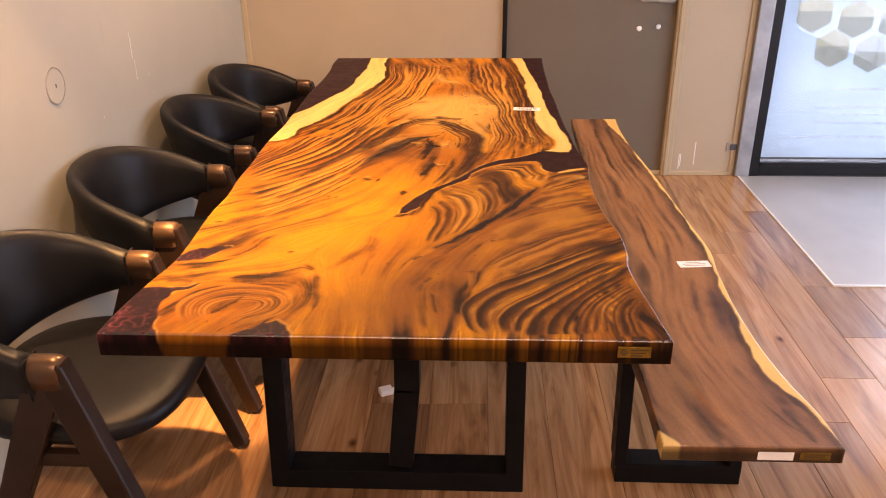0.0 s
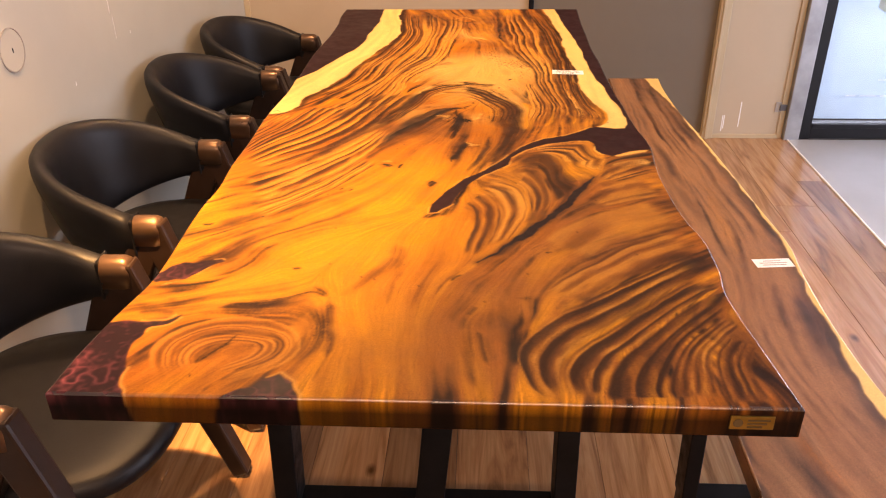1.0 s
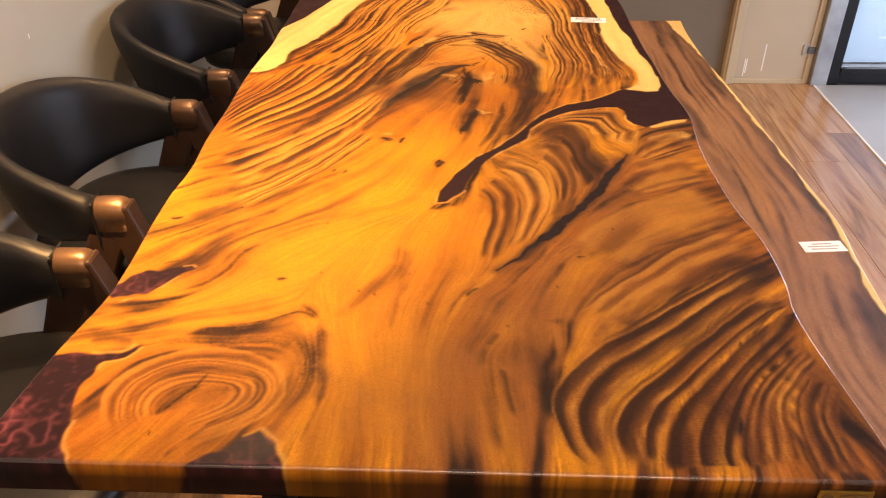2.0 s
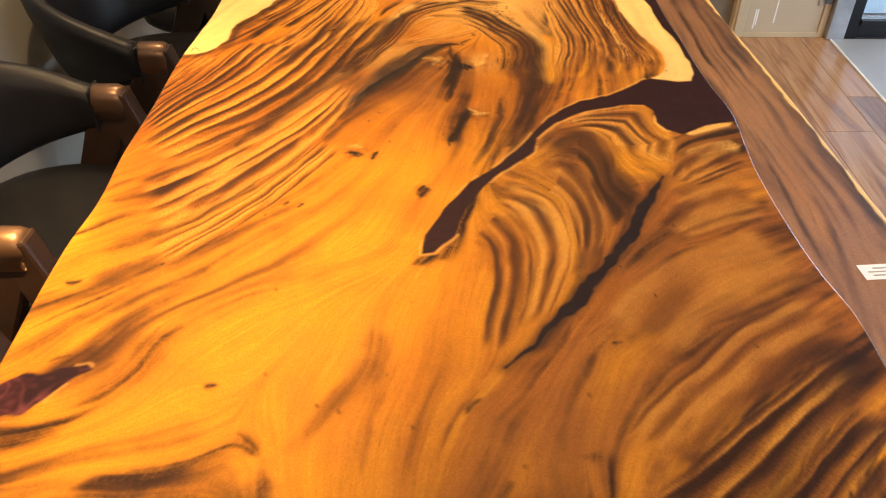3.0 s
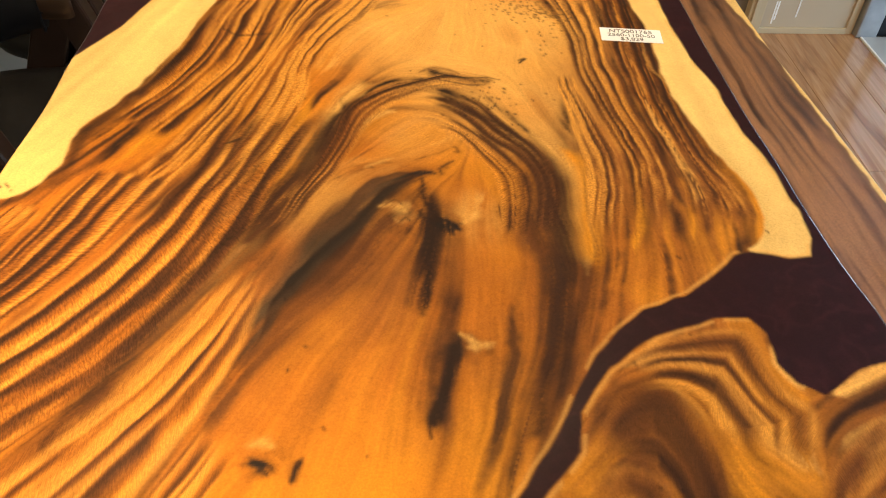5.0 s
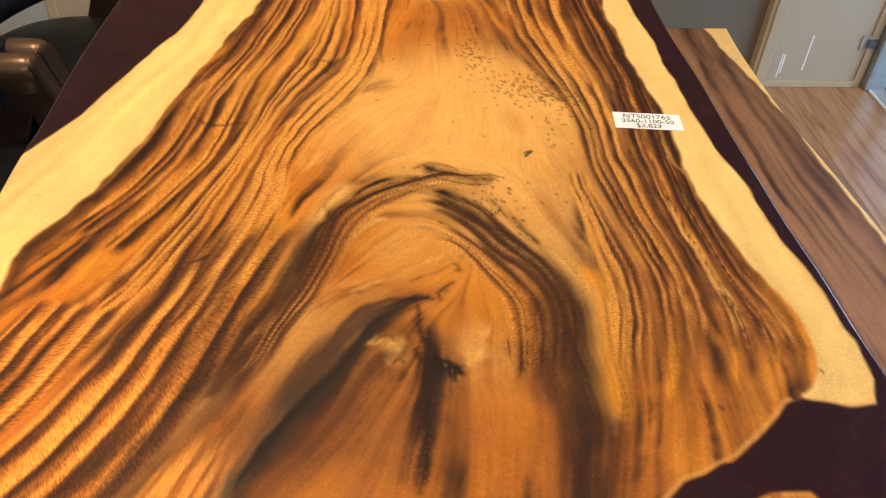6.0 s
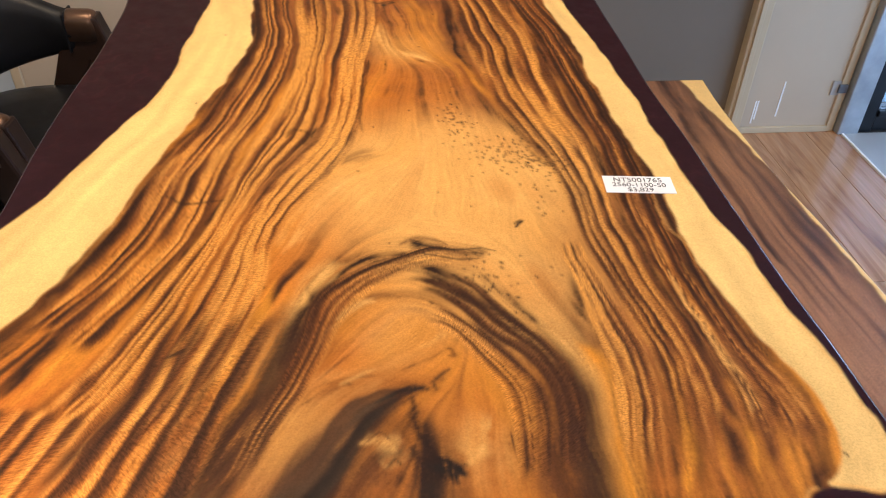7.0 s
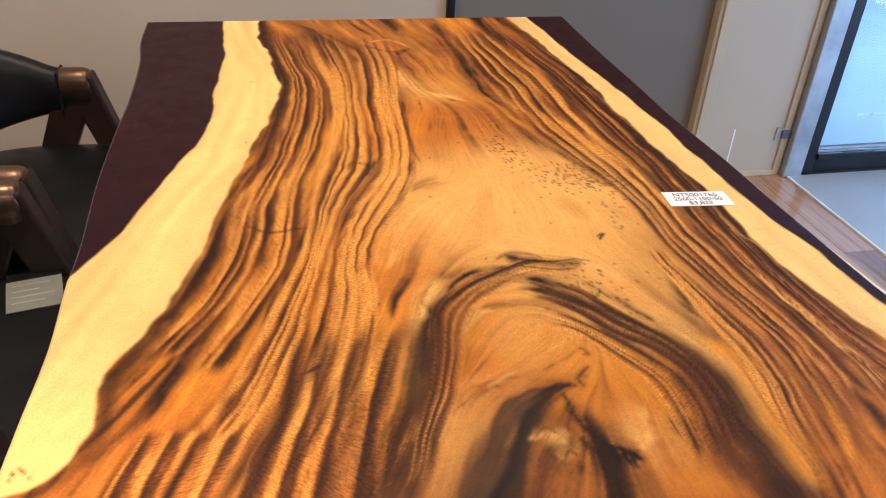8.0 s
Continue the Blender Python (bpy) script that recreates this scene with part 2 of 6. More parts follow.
def blur(a, n):
    """Box blur, three times, of a wrap-around picture."""
    for _ in range(3):
        for axis in (0, 1):
            c = np.cumsum(np.concatenate([np.take(a, range(-n, 0), axis), a, np.take(a, range(n + 1), axis)], axis), axis)
            k = 2 * n + 1
            m = a.shape[axis]
            hi = np.take(c, range(k - 1 + 1, k + m), axis)
            lo = np.take(c, range(0, m), axis)
            a = (hi - lo) / k
    return a


class Figure:
    """The figure of a sawn slab, drawn on a fine raster: tone patches, veins, fibres that follow the veins, sapwood and resin."""

    def __init__(self, x0, x1, y0, y1, step, seed):
        self.x0, self.y0, self.step = x0, y0, step
        self.nx, self.ny = int((x1 - x0) / step) + 1, int((y1 - y0) / step) + 1
        self.X, self.Y = np.meshgrid(x0 + np.arange(self.nx) * step, y0 + np.arange(self.ny) * step)
        self.rng = np.random.default_rng(seed)
        wob = [self.cloud(14) * 0.0035 + self.cloud(4) * 0.0013 for _ in range(2)]
        self.WX, self.WY = self.X + wob[0], self.Y + wob[1]
        self.patches, self.veins, self.calms = [], [], []
        self.sheaves, self.marks, self.edges, self.tones = [], [], [], []
        self.grain = np.zeros((self.ny, self.nx, 3))
        self.pale, self.held = P, np.zeros((self.ny, self.nx))
        self.light, self.amber, self.brown, self.dark = G, O, B, D
        self.rgb = np.zeros((self.ny, self.nx, 3))
        self.resin, self.bare = np.zeros((self.ny, self.nx)), np.zeros((self.ny, self.nx))

    def cloud(self, n):
        a = blur(self.rng.standard_normal((self.ny, self.nx)), n) if n else self.rng.standard_normal((self.ny, self.nx))
        return a / a.std()

    def patch(self, color, x, y, r):
        self.patches.append((color, x, y, r))

    def calm(self, x, y, r, k):
        """A place with little figure."""
        self.calms.append((x, y, r, k))

    def vein(self, color, width, strength, *points):
        self.veins.append((color, width, strength, curve_through(points, 4 * len(points))))

    def mark(self, color, width, strength, *points):
        """A crisp line drawn over all else."""
        self.marks.append((color, width, strength, curve_through(points, 5 * len(points))))

    def edge(self, color, width, strength, *points):
        """A dark edge, crisp on its left side and fading to the right of its way."""
        self.edges.append((color, width, strength, curve_through(points, 5 * len(points))))

    def tone(self, color, x, y, r, k):
        """A soft wide tint with little figure."""
        self.tones.append((color, x, y, r, k))

    def sheaf(self, bands, dark, pale, fine, a, b):
        """Growth bands that run side by side between two lines."""
        self.sheaves.append((bands, dark, pale, fine, curve_through(a, 26), curve_through(b, 26)))

    def value(self, table, u, v):
        """Smooth noise read from a table of random numbers."""
        u, v = np.clip(u, 0, table.shape[0] - 1.001), np.clip(v, 0, table.shape[1] - 1.001)
        i, j = u.astype(int), v.astype(int)
        u, v = u - i, v - j
        u, v = u * u * (3 - 2 * u), v * v * (3 - 2 * v)
        return (table[i, j] * (1 - u) + table[i + 1, j] * u) * (1 - v) + (table[i, j + 1] * (1 - u) + table[i + 1, j + 1] * u) * v

    def lay(self):
        """Where each sheaf lies: its window, weight, place across and along."""
        done = []
        sway, sway2 = self.cloud(40), self.cloud(10)
        for k, (n, dark, pale, fine, A, B2) in enumerate(self.sheaves):
            ring = np.vstack([A, B2[::-1]])
            corners = np.array([ring.min(0), ring.max(0)])
            win, da, wa = self.near(A, 0, 0.35, corners)
            _, db, wb = self.near(B2, 0, 0.35, corners)
            X, Y = self.X[win] * 0.65 + self.WX[win] * 0.35, self.Y[win] * 0.65 + self.WY[win] * 0.35
            odd = np.zeros(X.shape, bool)
            for (ax, ay), (bx, by) in zip(ring, np.roll(ring, -1, 0)):
                odd ^= ((ay > Y) != (by > Y)) & (X < (bx - ax) * (Y - ay) / (by - ay + 1e-12) + ax)
            u = da / (da + db + 1e-9)
            along = wa * (1 - u) + wb * u
            long = np.hypot(*np.diff(A, axis=0).T).sum()
            mean = float((da + db)[odd].mean()) if odd.any() else 0.1
            w = odd * np.clip(u * 9, 0, 1) * np.clip((1 - u) * 9, 0, 1) * np.clip(along * 6, 0, 1) * np.clip((1 - along) * 6, 0, 1)
            w = w * np.clip(np.minimum(wa, wb) * 12, 0, 1) * np.clip((1 - np.maximum(wa, wb)) * 12, 0, 1)
            w = w * w * (3 - 2 * w)
            g = self.grain[win]
            over = w * fine > g[..., 2]
            self.held[win] = np.maximum(self.held[win], w)
            wave = u * mean + 0.0012 * sway[win] + 0.0003 * sway2[win]
            g[over] = np.stack([wave * 300 + 50 * k, along * long * 9, w * fine], -1)[over]
            done.append((win, w, u + (0.22 * sway[win] + 0.02 * sway2[win]) / n, along, n, dark, pale, long, fine))
        return done

    def bind(self, laid):
        """Paint the bands of the sheaves."""
        pale_wood = tuple(0.55 * a + 0.45 * b for a, b in zip(self.light, self.pale))
        for win, w, u, along, n, dark, pale, long, fine in laid:
            steps = max(4, int(long * 9))
            amp = 0.05 + 1.15 * self.rng.random((n + 4, steps))
            small = self.rng.random((n * 6 + 8, steps * 3))
            place = np.cumsum(np.concatenate([[0], 0.25 + 1.5 * self.rng.random(n)]))
            v = np.interp(np.clip(u, 0, 1), place / place[-1], np.arange(n + 1)) + 1
            wide = self.value(self.rng.random((n + 3, max(3, steps // 3))), v * 0.8, along * (max(3, steps // 3) - 1)) - 0.5
            i = np.floor(v)
            f = v - i
            if self.rng.random() < 0.5:
                f = 1 - f
            soft = 0.16 if fine > 0.55 else 0.4
            saw = (1 - f) ** 1.5 * np.clip(f / soft, 0, 1) * (1 + soft)
            strong = self.value(amp, i + 0.5, along * (steps - 1)) * (0.45 + 0.55 * min(1, fine * 1.5))
            t = strong * saw * 1.25 + 0.38 * (self.value(small, v * 5, along * (steps * 3 - 1)) - 0.45) * (0.35 + 0.65 * fine) + 0.5 * wide + 0.55 * (dark - 0.55)
            self.mix(pale_wood, np.clip((0.40 - t) * 2.2 * pale, 0, 0.8) * w, win)
            self.mix(self.brown, np.clip((t - 0.16) * 1.9, 0, 0.88) * w, win)
            self.mix(self.dark, np.clip((t - 0.50) * 2.0, 0, 0.85) * w, win)

    def near(self, pts, reach, warp=1.0, box=None):
        """Distance to a polyline, in the window that it can reach."""
        lo, hi = (pts.min(0) - reach, pts.max(0) + reach) if box is None else (box[0], box[1])
        i0, i1 = max(0, int((lo[0] - self.x0) / self.step)), min(self.nx, int((hi[0] - self.x0) / self.step) + 2)
        j0, j1 = max(0, int((lo[1] - self.y0) / self.step)), min(self.ny, int((hi[1] - self.y0) / self.step) + 2)
        if i0 >= i1 or j0 >= j1:
            return None, None, None
        win = (slice(j0, j1), slice(i0, i1))
        X, Y = (self.X + (self.WX - self.X) * warp)[win], (self.Y + (self.WY - self.Y) * warp)[win]
        best, where, self.side = np.full(X.shape, 9.0), np.zeros(X.shape), np.ones(X.shape)
        n = len(pts) - 1
        for k in range(n):
            (ax, ay), (bx, by) = pts[k], pts[k + 1]
            dx, dy = bx - ax, by - ay
            t = np.clip(((X - ax) * dx + (Y - ay) * dy) / (dx * dx + dy * dy + 1e-12), 0, 1)
            d = (X - ax - t * dx) ** 2 + (Y - ay - t * dy) ** 2
            nearer = d < best
            best = np.where(nearer, d, best)
            where = np.where(nearer, (k + t) / n, where)
            self.side = np.where(nearer, np.sign(dy * (X - ax) - dx * (Y - ay)), self.side)
        return win, np.sqrt(best), where

    def inside(self, pts, soft=0.0015, warp=1.0):
        """1 inside a closed outline, 0 outside."""
        X, Y = self.X + (self.WX - self.X) * warp, self.Y + (self.WY - self.Y) * warp
        odd, best = np.zeros(X.shape, bool), np.full(X.shape, 9.0)
        for (ax, ay), (bx, by) in zip(pts, np.roll(pts, -1, 0)):
            dx, dy = bx - ax, by - ay
            t = np.clip(((X - ax) * dx + (Y - ay) * dy) / (dx * dx + dy * dy + 1e-12), 0, 1)
            best = np.minimum(best, (X - ax - t * dx) ** 2 + (Y - ay - t * dy) ** 2)
            odd ^= ((ay > Y) != (by > Y)) & (X < (bx - ax) * (Y - ay) / (by - ay + 1e-12) + ax)
        d = np.sqrt(best) * np.where(odd, 1, -1)
        return np.clip(0.5 + d / (2 * soft), 0, 1), d

    def mix(self, color, w, win=(slice(None), slice(None))):
        self.rgb[win] += (np.array(color) - self.rgb[win]) * w[..., None]

    def flow(self, default=(0.0, 1.0)):
        """The way of the fibres: an average of the veins' ways, the nearest counting most."""
        cx, cy = np.meshgrid(np.arange(0, self.nx + 12, 12), np.arange(0, self.ny + 12, 12))
        px, py = self.x0 + cx * self.step, self.y0 + cy * self.step
        a2 = 2 * math.atan2(default[1], default[0])
        C, Q = np.full(px.shape, 40 * math.cos(a2)), np.full(px.shape, 40 * math.sin(a2))
        for color, width, strength, pts in self.veins:
            mid, d = (pts[1:] + pts[:-1]) / 2, pts[1:] - pts[:-1]
            ang, ln = 2 * np.arctan2(d[:, 1], d[:, 0]), np.hypot(d[:, 0], d[:, 1])
            for (mx, my), a, l in zip(mid, ang, ln):
                w = 60 * l / ((px - mx) ** 2 + (py - my) ** 2 + 0.0004) ** 1.3
                C += w * math.cos(a)
                Q += w * math.sin(a)

        def full(g):
            fx, fy = np.arange(self.nx) / 12.0, np.arange(self.ny) / 12.0
            i, j = fx.astype(int), fy.astype(int)
            u, v = fx - i, (fy - j)[:, None]
            return (g[j][:, i] * (1 - u) + g[j][:, i + 1] * u) * (1 - v) + (g[j + 1][:, i] * (1 - u) + g[j + 1][:, i + 1] * u) * v

        C, Q = full(C / np.hypot(C, Q)), full(Q / np.hypot(C, Q))
        half = np.arctan2(Q, C) / 2 + 0.08 * self.cloud(12) + 0.05 * self.cloud(5)
        return np.cos(half), np.sin(half)

    def streak(self, source, fx, fy, steps, stride=1.0):
        """Smear a noise along the fibres."""
        total, count = source.copy(), 1.0
        jj, ii = np.meshgrid(np.arange(self.ny, dtype=float), np.arange(self.nx, dtype=float), indexing="ij")
        for sign in (1, -1):
            x, y = ii.copy(), jj.copy()
            px, py = fx * sign, fy * sign
            for k in range(steps):
                x += px * stride
                y += py * stride
                xi, yi = np.clip(x, 0, self.nx - 1).astype(int), np.clip(y, 0, self.ny - 1).astype(int)
                qx, qy = fx[yi, xi], fy[yi, xi]
                turn = np.where(qx * px + qy * py < 0, -1, 1)
                px, py = qx * turn, qy * turn
                total += source[yi, xi]
                count += 1
        total -= total.mean()
        return total / total.std()

    def draw(self, contrast=1.0, default=(0.0, 1.0), base=R):
        acc, wsum = np.ones(self.rgb.shape) * np.array(base) * 0.02, np.full(self.X.shape, 0.02)
        for color, x, y, r in self.patches:
            w = np.exp(-((self.WX - x) ** 2 + (self.WY - y) ** 2) / (2 * (r * 0.75) ** 2))
            acc += w[..., None] * np.array(color)
            wsum += w
        self.rgb = acc / wsum[..., None]
        for color, x, y, r, k in self.tones:
            self.mix(color, k * np.exp(-((self.WX - x) ** 2 + (self.WY - y) ** 2) / (2 * (r * 0.8) ** 2)))
        laid = self.lay()
        loose = 1 - 0.8 * self.held
        fx, fy = self.flow(default)
        broad = self.streak(self.cloud(6), fx, fy, 28, 3.8)
        mid = self.streak(self.cloud(2), fx, fy, 38, 2.4)
        thin = self.streak(self.cloud(1), fx, fy, 32, 1.6)
        fine = self.streak(self.cloud(0), fx, fy, 14, 1.0)
        hair = self.streak(self.cloud(0), fx, fy, 32, 1.3)
        self.fine, self.mid = fine, mid
        lum = self.rgb @ np.array((0.3, 0.6, 0.1))
        con = contrast * np.interp(lum, (0.12, 0.22, 0.34, 0.46), (1.5, 1.35, 0.95, 0.40))
        con *= loose * 0.8
        for color, x, y, r, k in self.tones:
            con *= 1 - 0.8 * k * np.exp(-((self.WX - x) ** 2 + (self.WY - y) ** 2) / (2 * (r * 0.7) ** 2))
        for x, y, r, k in self.calms:
            con *= 1 - k * np.exp(-((self.WX - x) ** 2 + (self.WY - y) ** 2) / (2 * (r * 0.7) ** 2))
        depth = self.cloud(16) * 0.7 + broad * 0.5
        self.mix(self.amber, np.clip(depth * 0.30, 0, 0.55))
        self.mix(self.light, np.clip(-depth * 0.12, 0, 0.3))
        band = 0.55 * broad + 0.65 * mid
        self.mix(self.light, np.clip((-band - 0.35) * 0.42 * con, 0, 0.75))
        self.mix(self.brown, np.clip((band - 0.10) * 0.58 * con, 0, 0.90))
        self.mix(self.dark, np.clip((0.45 * mid + 0.75 * thin + 0.2 * broad - 0.60) * 0.62 * con, 0, 0.88))
        for color, width, strength, pts in sorted(self.veins, key=lambda v: (v[0] == K, -v[1])):
            win, d, where = self.near(pts, width * 3.2)
            if win is None:
                continue
            ends = np.clip(np.minimum(where, 1 - where) * 6, 0.12, 1)
            wid = width * (0.6 if color == K else 1.25) * ends * (1 + 0.40 * np.clip(broad[win], -1.5, 1.5))
            w = strength * 1.12 * np.exp(-(d / np.maximum(wid, 0.0015)) ** 2 * 1.3) * np.clip(0.84 + 0.28 * mid[win] + 0.32 * thin[win] + 0.2 * hair[win], 0.10, 1.2) * np.clip(np.minimum(where, 1 - where) * 8, 0.2, 1)
            self.mix(color, np.clip(w, 0, 1) * (0.25 + 0.75 * loose[win]), win)
        self.bind(laid)
        for color, width, strength, pts in self.edges:
            win, d, where = self.near(pts, width * 2.5)
            side = self.side * d
            w = np.where(side < 0, np.exp(-(d / 0.003) ** 2), np.exp(-(d / width) ** 1.2)) * np.clip(np.minimum(where, 1 - where) * 6, 0, 1)
            self.mix(color, np.clip(strength * w * (0.9 + 0.2 * mid[win]), 0, 1), win)
        for color, width, strength, pts in self.marks:
            win, d, where = self.near(pts, width * 3)
            wid = width * (0.45 + 0.55 * np.clip(np.minimum(where, 1 - where) * 5, 0, 1)) * (1 + 0.25 * np.clip(thin[win], -1.5, 1.5))
            self.mix(color, np.clip(strength * np.exp(-(d / wid) ** 2), 0, 1) * np.clip(0.9 + 0.25 * hair[win], 0.3, 1), win)
        calm = np.clip(con * 0.9, 0.12, 1.1)
        self.rgb *= np.clip(1 + 0.05 * fine + calm * (0.08 * thin + 0.11 * hair), 0.3, 1.6)[..., None]

    def sample(self, x, y, a):
        u = np.clip((x - self.x0) / self.step, 0, self.nx - 1.001)
        v = np.clip((y - self.y0) / self.step, 0, self.ny - 1.001)
        i, j = u.astype(int), v.astype(int)
        u, v = u - i, v - j
        if a.ndim == 3:
            u, v = u[..., None], v[..., None]
        return (a[j, i] * (1 - u) + a[j, i + 1] * u) * (1 - v) + (a[j + 1, i] * (1 - u) + a[j + 1, i + 1] * u) * v


def slab(fig, left, right, y0, y1, top, thick, across, along, rim, names, mats, parent, labels):
    """A slab with two live edges: a fine top, rolled rims, sides and underside; resin fillings are a mesh of their own."""
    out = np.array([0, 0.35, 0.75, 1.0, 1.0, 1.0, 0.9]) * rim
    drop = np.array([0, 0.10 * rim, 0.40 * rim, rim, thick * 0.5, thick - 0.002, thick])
    ext = len(out) - 1
    ys = np.concatenate([np.full(ext, y0 + rim), np.linspace(y0 + rim, y1 - rim, along), np.full(ext, y1 - rim)])
    oy = np.concatenate([-out[:0:-1], np.zeros(along), out[1:]])
    zy = np.concatenate([drop[:0:-1], np.zeros(along), drop[1:]])
    ox = np.concatenate([-out[:0:-1], np.zeros(across), out[1:]])
    zx = np.concatenate([drop[:0:-1], np.zeros(across), drop[1:]])
    u = np.concatenate([np.zeros(ext), np.linspace(0, 1, across), np.ones(ext)])
    L, Rr = left(ys) + rim, right(ys) - rim
    X = L[:, None] * (1 - u) + Rr[:, None] * u + ox
    Y = (ys + oy)[:, None] + 0 * X
    low = np.maximum(zy[:, None], zx[None, :])
    Z = top - low
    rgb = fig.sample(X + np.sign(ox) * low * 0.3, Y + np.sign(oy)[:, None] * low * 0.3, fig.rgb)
    # end faces: darker end grain, deepened further to stand for the shade on them
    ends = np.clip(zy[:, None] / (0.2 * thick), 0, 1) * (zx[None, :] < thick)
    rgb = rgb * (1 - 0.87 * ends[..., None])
    res = fig.sample(X, Y, fig.resin)
    grain = fig.sample(X, Y, fig.grain * (np.array([1, 1, 0]) + (1 - fig.bare)[..., None] * np.array([0, 0, 1])))
    ny, nx = X.shape
    idx = np.arange(nx * ny).reshape(ny, nx)
    quads = np.stack([idx[:-1, :-1], idx[:-1, 1:], idx[1:, 1:], idx[1:, :-1]], -1).reshape(-1, 4)
    under = np.stack([idx[:-1, 0], idx[1:, 0], idx[1:, -1], idx[:-1, -1]], -1)
    jj, ii = np.divmod(np.arange(len(quads)), nx - 1)
    is_rim = ((ii >= ext - 3) & (ii < nx - 1 - (ext - 3)) & (jj >= ext - 3) & (jj < ny - 1 - (ext - 3))) & ((ii < ext) | (ii >= nx - 1 - ext) | (jj < ext) | (jj >= ny - 1 - ext))
    is_resin = ~is_rim & (res.reshape(-1)[quads].mean(1) > 0.5)
    co = np.stack([X, Y, Z], -1).reshape(-1, 3)
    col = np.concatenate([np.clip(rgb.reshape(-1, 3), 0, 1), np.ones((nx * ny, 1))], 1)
    made = []
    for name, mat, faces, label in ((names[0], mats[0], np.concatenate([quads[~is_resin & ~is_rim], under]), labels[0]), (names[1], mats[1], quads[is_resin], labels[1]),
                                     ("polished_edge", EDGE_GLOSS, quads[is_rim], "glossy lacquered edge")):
        if not len(faces):
            continue
        used, inv = np.unique(faces, return_inverse=True)
        me = bpy.data.meshes.new(name)
        me.vertices.add(len(used))
        me.vertices.foreach_set("co", co[used].astype(np.float32).ravel())
        me.loops.add(faces.size)
        me.loops.foreach_set("vertex_index", inv.ravel().astype(np.int32))
        me.polygons.add(len(faces))
        me.polygons.foreach_set("loop_start", np.arange(0, faces.size, 4, dtype=np.int32))
        me.polygons.foreach_set("loop_total", np.full(len(faces), 4, dtype=np.int32))
        me.update(calc_edges=True)
        me.shade_smooth()
        at = me.color_attributes.new("figure", "FLOAT_COLOR", "POINT")
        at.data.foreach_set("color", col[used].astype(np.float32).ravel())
        at = me.attributes.new("grain", "FLOAT_VECTOR", "POINT")
        at.data.foreach_set("vector", grain.reshape(-1, 3)[used].astype(np.float32).ravel())
        me.materials.append(mat)
        ob = new(name, me)
        ob.parent = parent
        tagged(ob, label)
        made.append(ob)
    return made


def along_y(*points):
    """A live edge: x as a smooth function of y."""
    c = curve_through([(y, x) for x, y in points], 24 * len(points))
    return lambda y: np.interp(y, c[:, 0], c[:, 1])

# ---- the room ----
def setting(name, bm, mat, label, category, parent=None):
    return tagged(part(name, bm, mat, parent), label, category, "", "structure")


FAR, SIDE = 3.06, -1.12
floor = setting("floor", box(-1.4, 3.6, -4.2, 3.4, -0.12, -0.006), JOINT, "brown wood-look plank floor with darker knots", "floor")
setting("wall_left", box(SIDE - 0.12, SIDE, -4.2, FAR + 0.12, -0.006, 2.72), WALL, "scuffed grey painted wall behind the chairs", "wall")
setting("wall_far_panel", box(SIDE, 0.262, FAR, FAR + 0.12, -0.006, 2.72), PANEL, "beige painted panel wall beside the door", "wall")
setting("wall_above_door", box(0.262, 1.575, FAR, FAR + 0.12, 2.10, 2.72), PANEL, "beige painted wall over the door", "wall")
setting("wall_beside_door", box(1.222, 1.575, FAR - 0.01, FAR + 0.12, -0.006, 2.10), PANEL, "narrow beige wall panel with white paint drips", "wall")
setting("wall_above_glass", box(1.575, 3.52, FAR, FAR + 0.12, 2.20, 2.72), PANEL, "beige painted wall over the glass door", "wall")
setting("wall_back", box(SIDE - 0.12, 3.52, -4.32, -4.2, -0.006, 2.72), WALL, "plain grey wall", "wall")
for nm, b in (("wall_right_low", (3.4, 3.52, -4.2, FAR, -0.006, 0.05)), ("wall_right_high", (3.4, 3.52, -4.2, FAR, 2.3, 2.72)),
              ("wall_right_end", (3.4, 3.52, -4.2, -1.2, 0.05, 2.3)), ("wall_right_pier", (3.4, 3.52, 2.4, FAR, 0.05, 2.3))):
    setting(nm, box(*b), WALL, "plain grey wall round the shop window", "wall")
setting("ceiling", box(SIDE - 0.12, 3.52, -4.32, FAR + 0.12, 2.72, 2.82), CEILING, "plain white ceiling", "ceiling")

trim = setting("trim", box(SIDE, SIDE + 0.028, FAR - 0.016, FAR, 0, 2.72, 0.003), TRIM, "thin cream corner strip", "trim")
setting("trim_door", box(1.168, 1.222, FAR - 0.028, FAR + 0.05, 0, 2.10, 0.004), TRIM, "worn cream door frame post", "trim")
setting("trim_door_lip", box(1.180, 1.196, FAR - 0.036, FAR - 0.028, 0, 2.10, 0.002), TRIM, "raised lip of the cream door frame", "trim")
setting("trim_wall_edge", box(1.545, 1.572, FAR - 0.018, FAR - 0.01, 0, 2.10, 0.002), TRIM, "yellowed sealant strip beside the steel post", "trim")
setting("baseboard", box(1.222, 1.545, FAR - 0.020, FAR - 0.01, 0, 0.022, 0.002), TRIM, "thin cream strip along the wall foot", "trim")
setting("threshold", box(0.286, 1.168, FAR - 0.012, FAR + 0.06, 0, 0.018, 0.003), TRIM, "worn cream threshold", "trim")

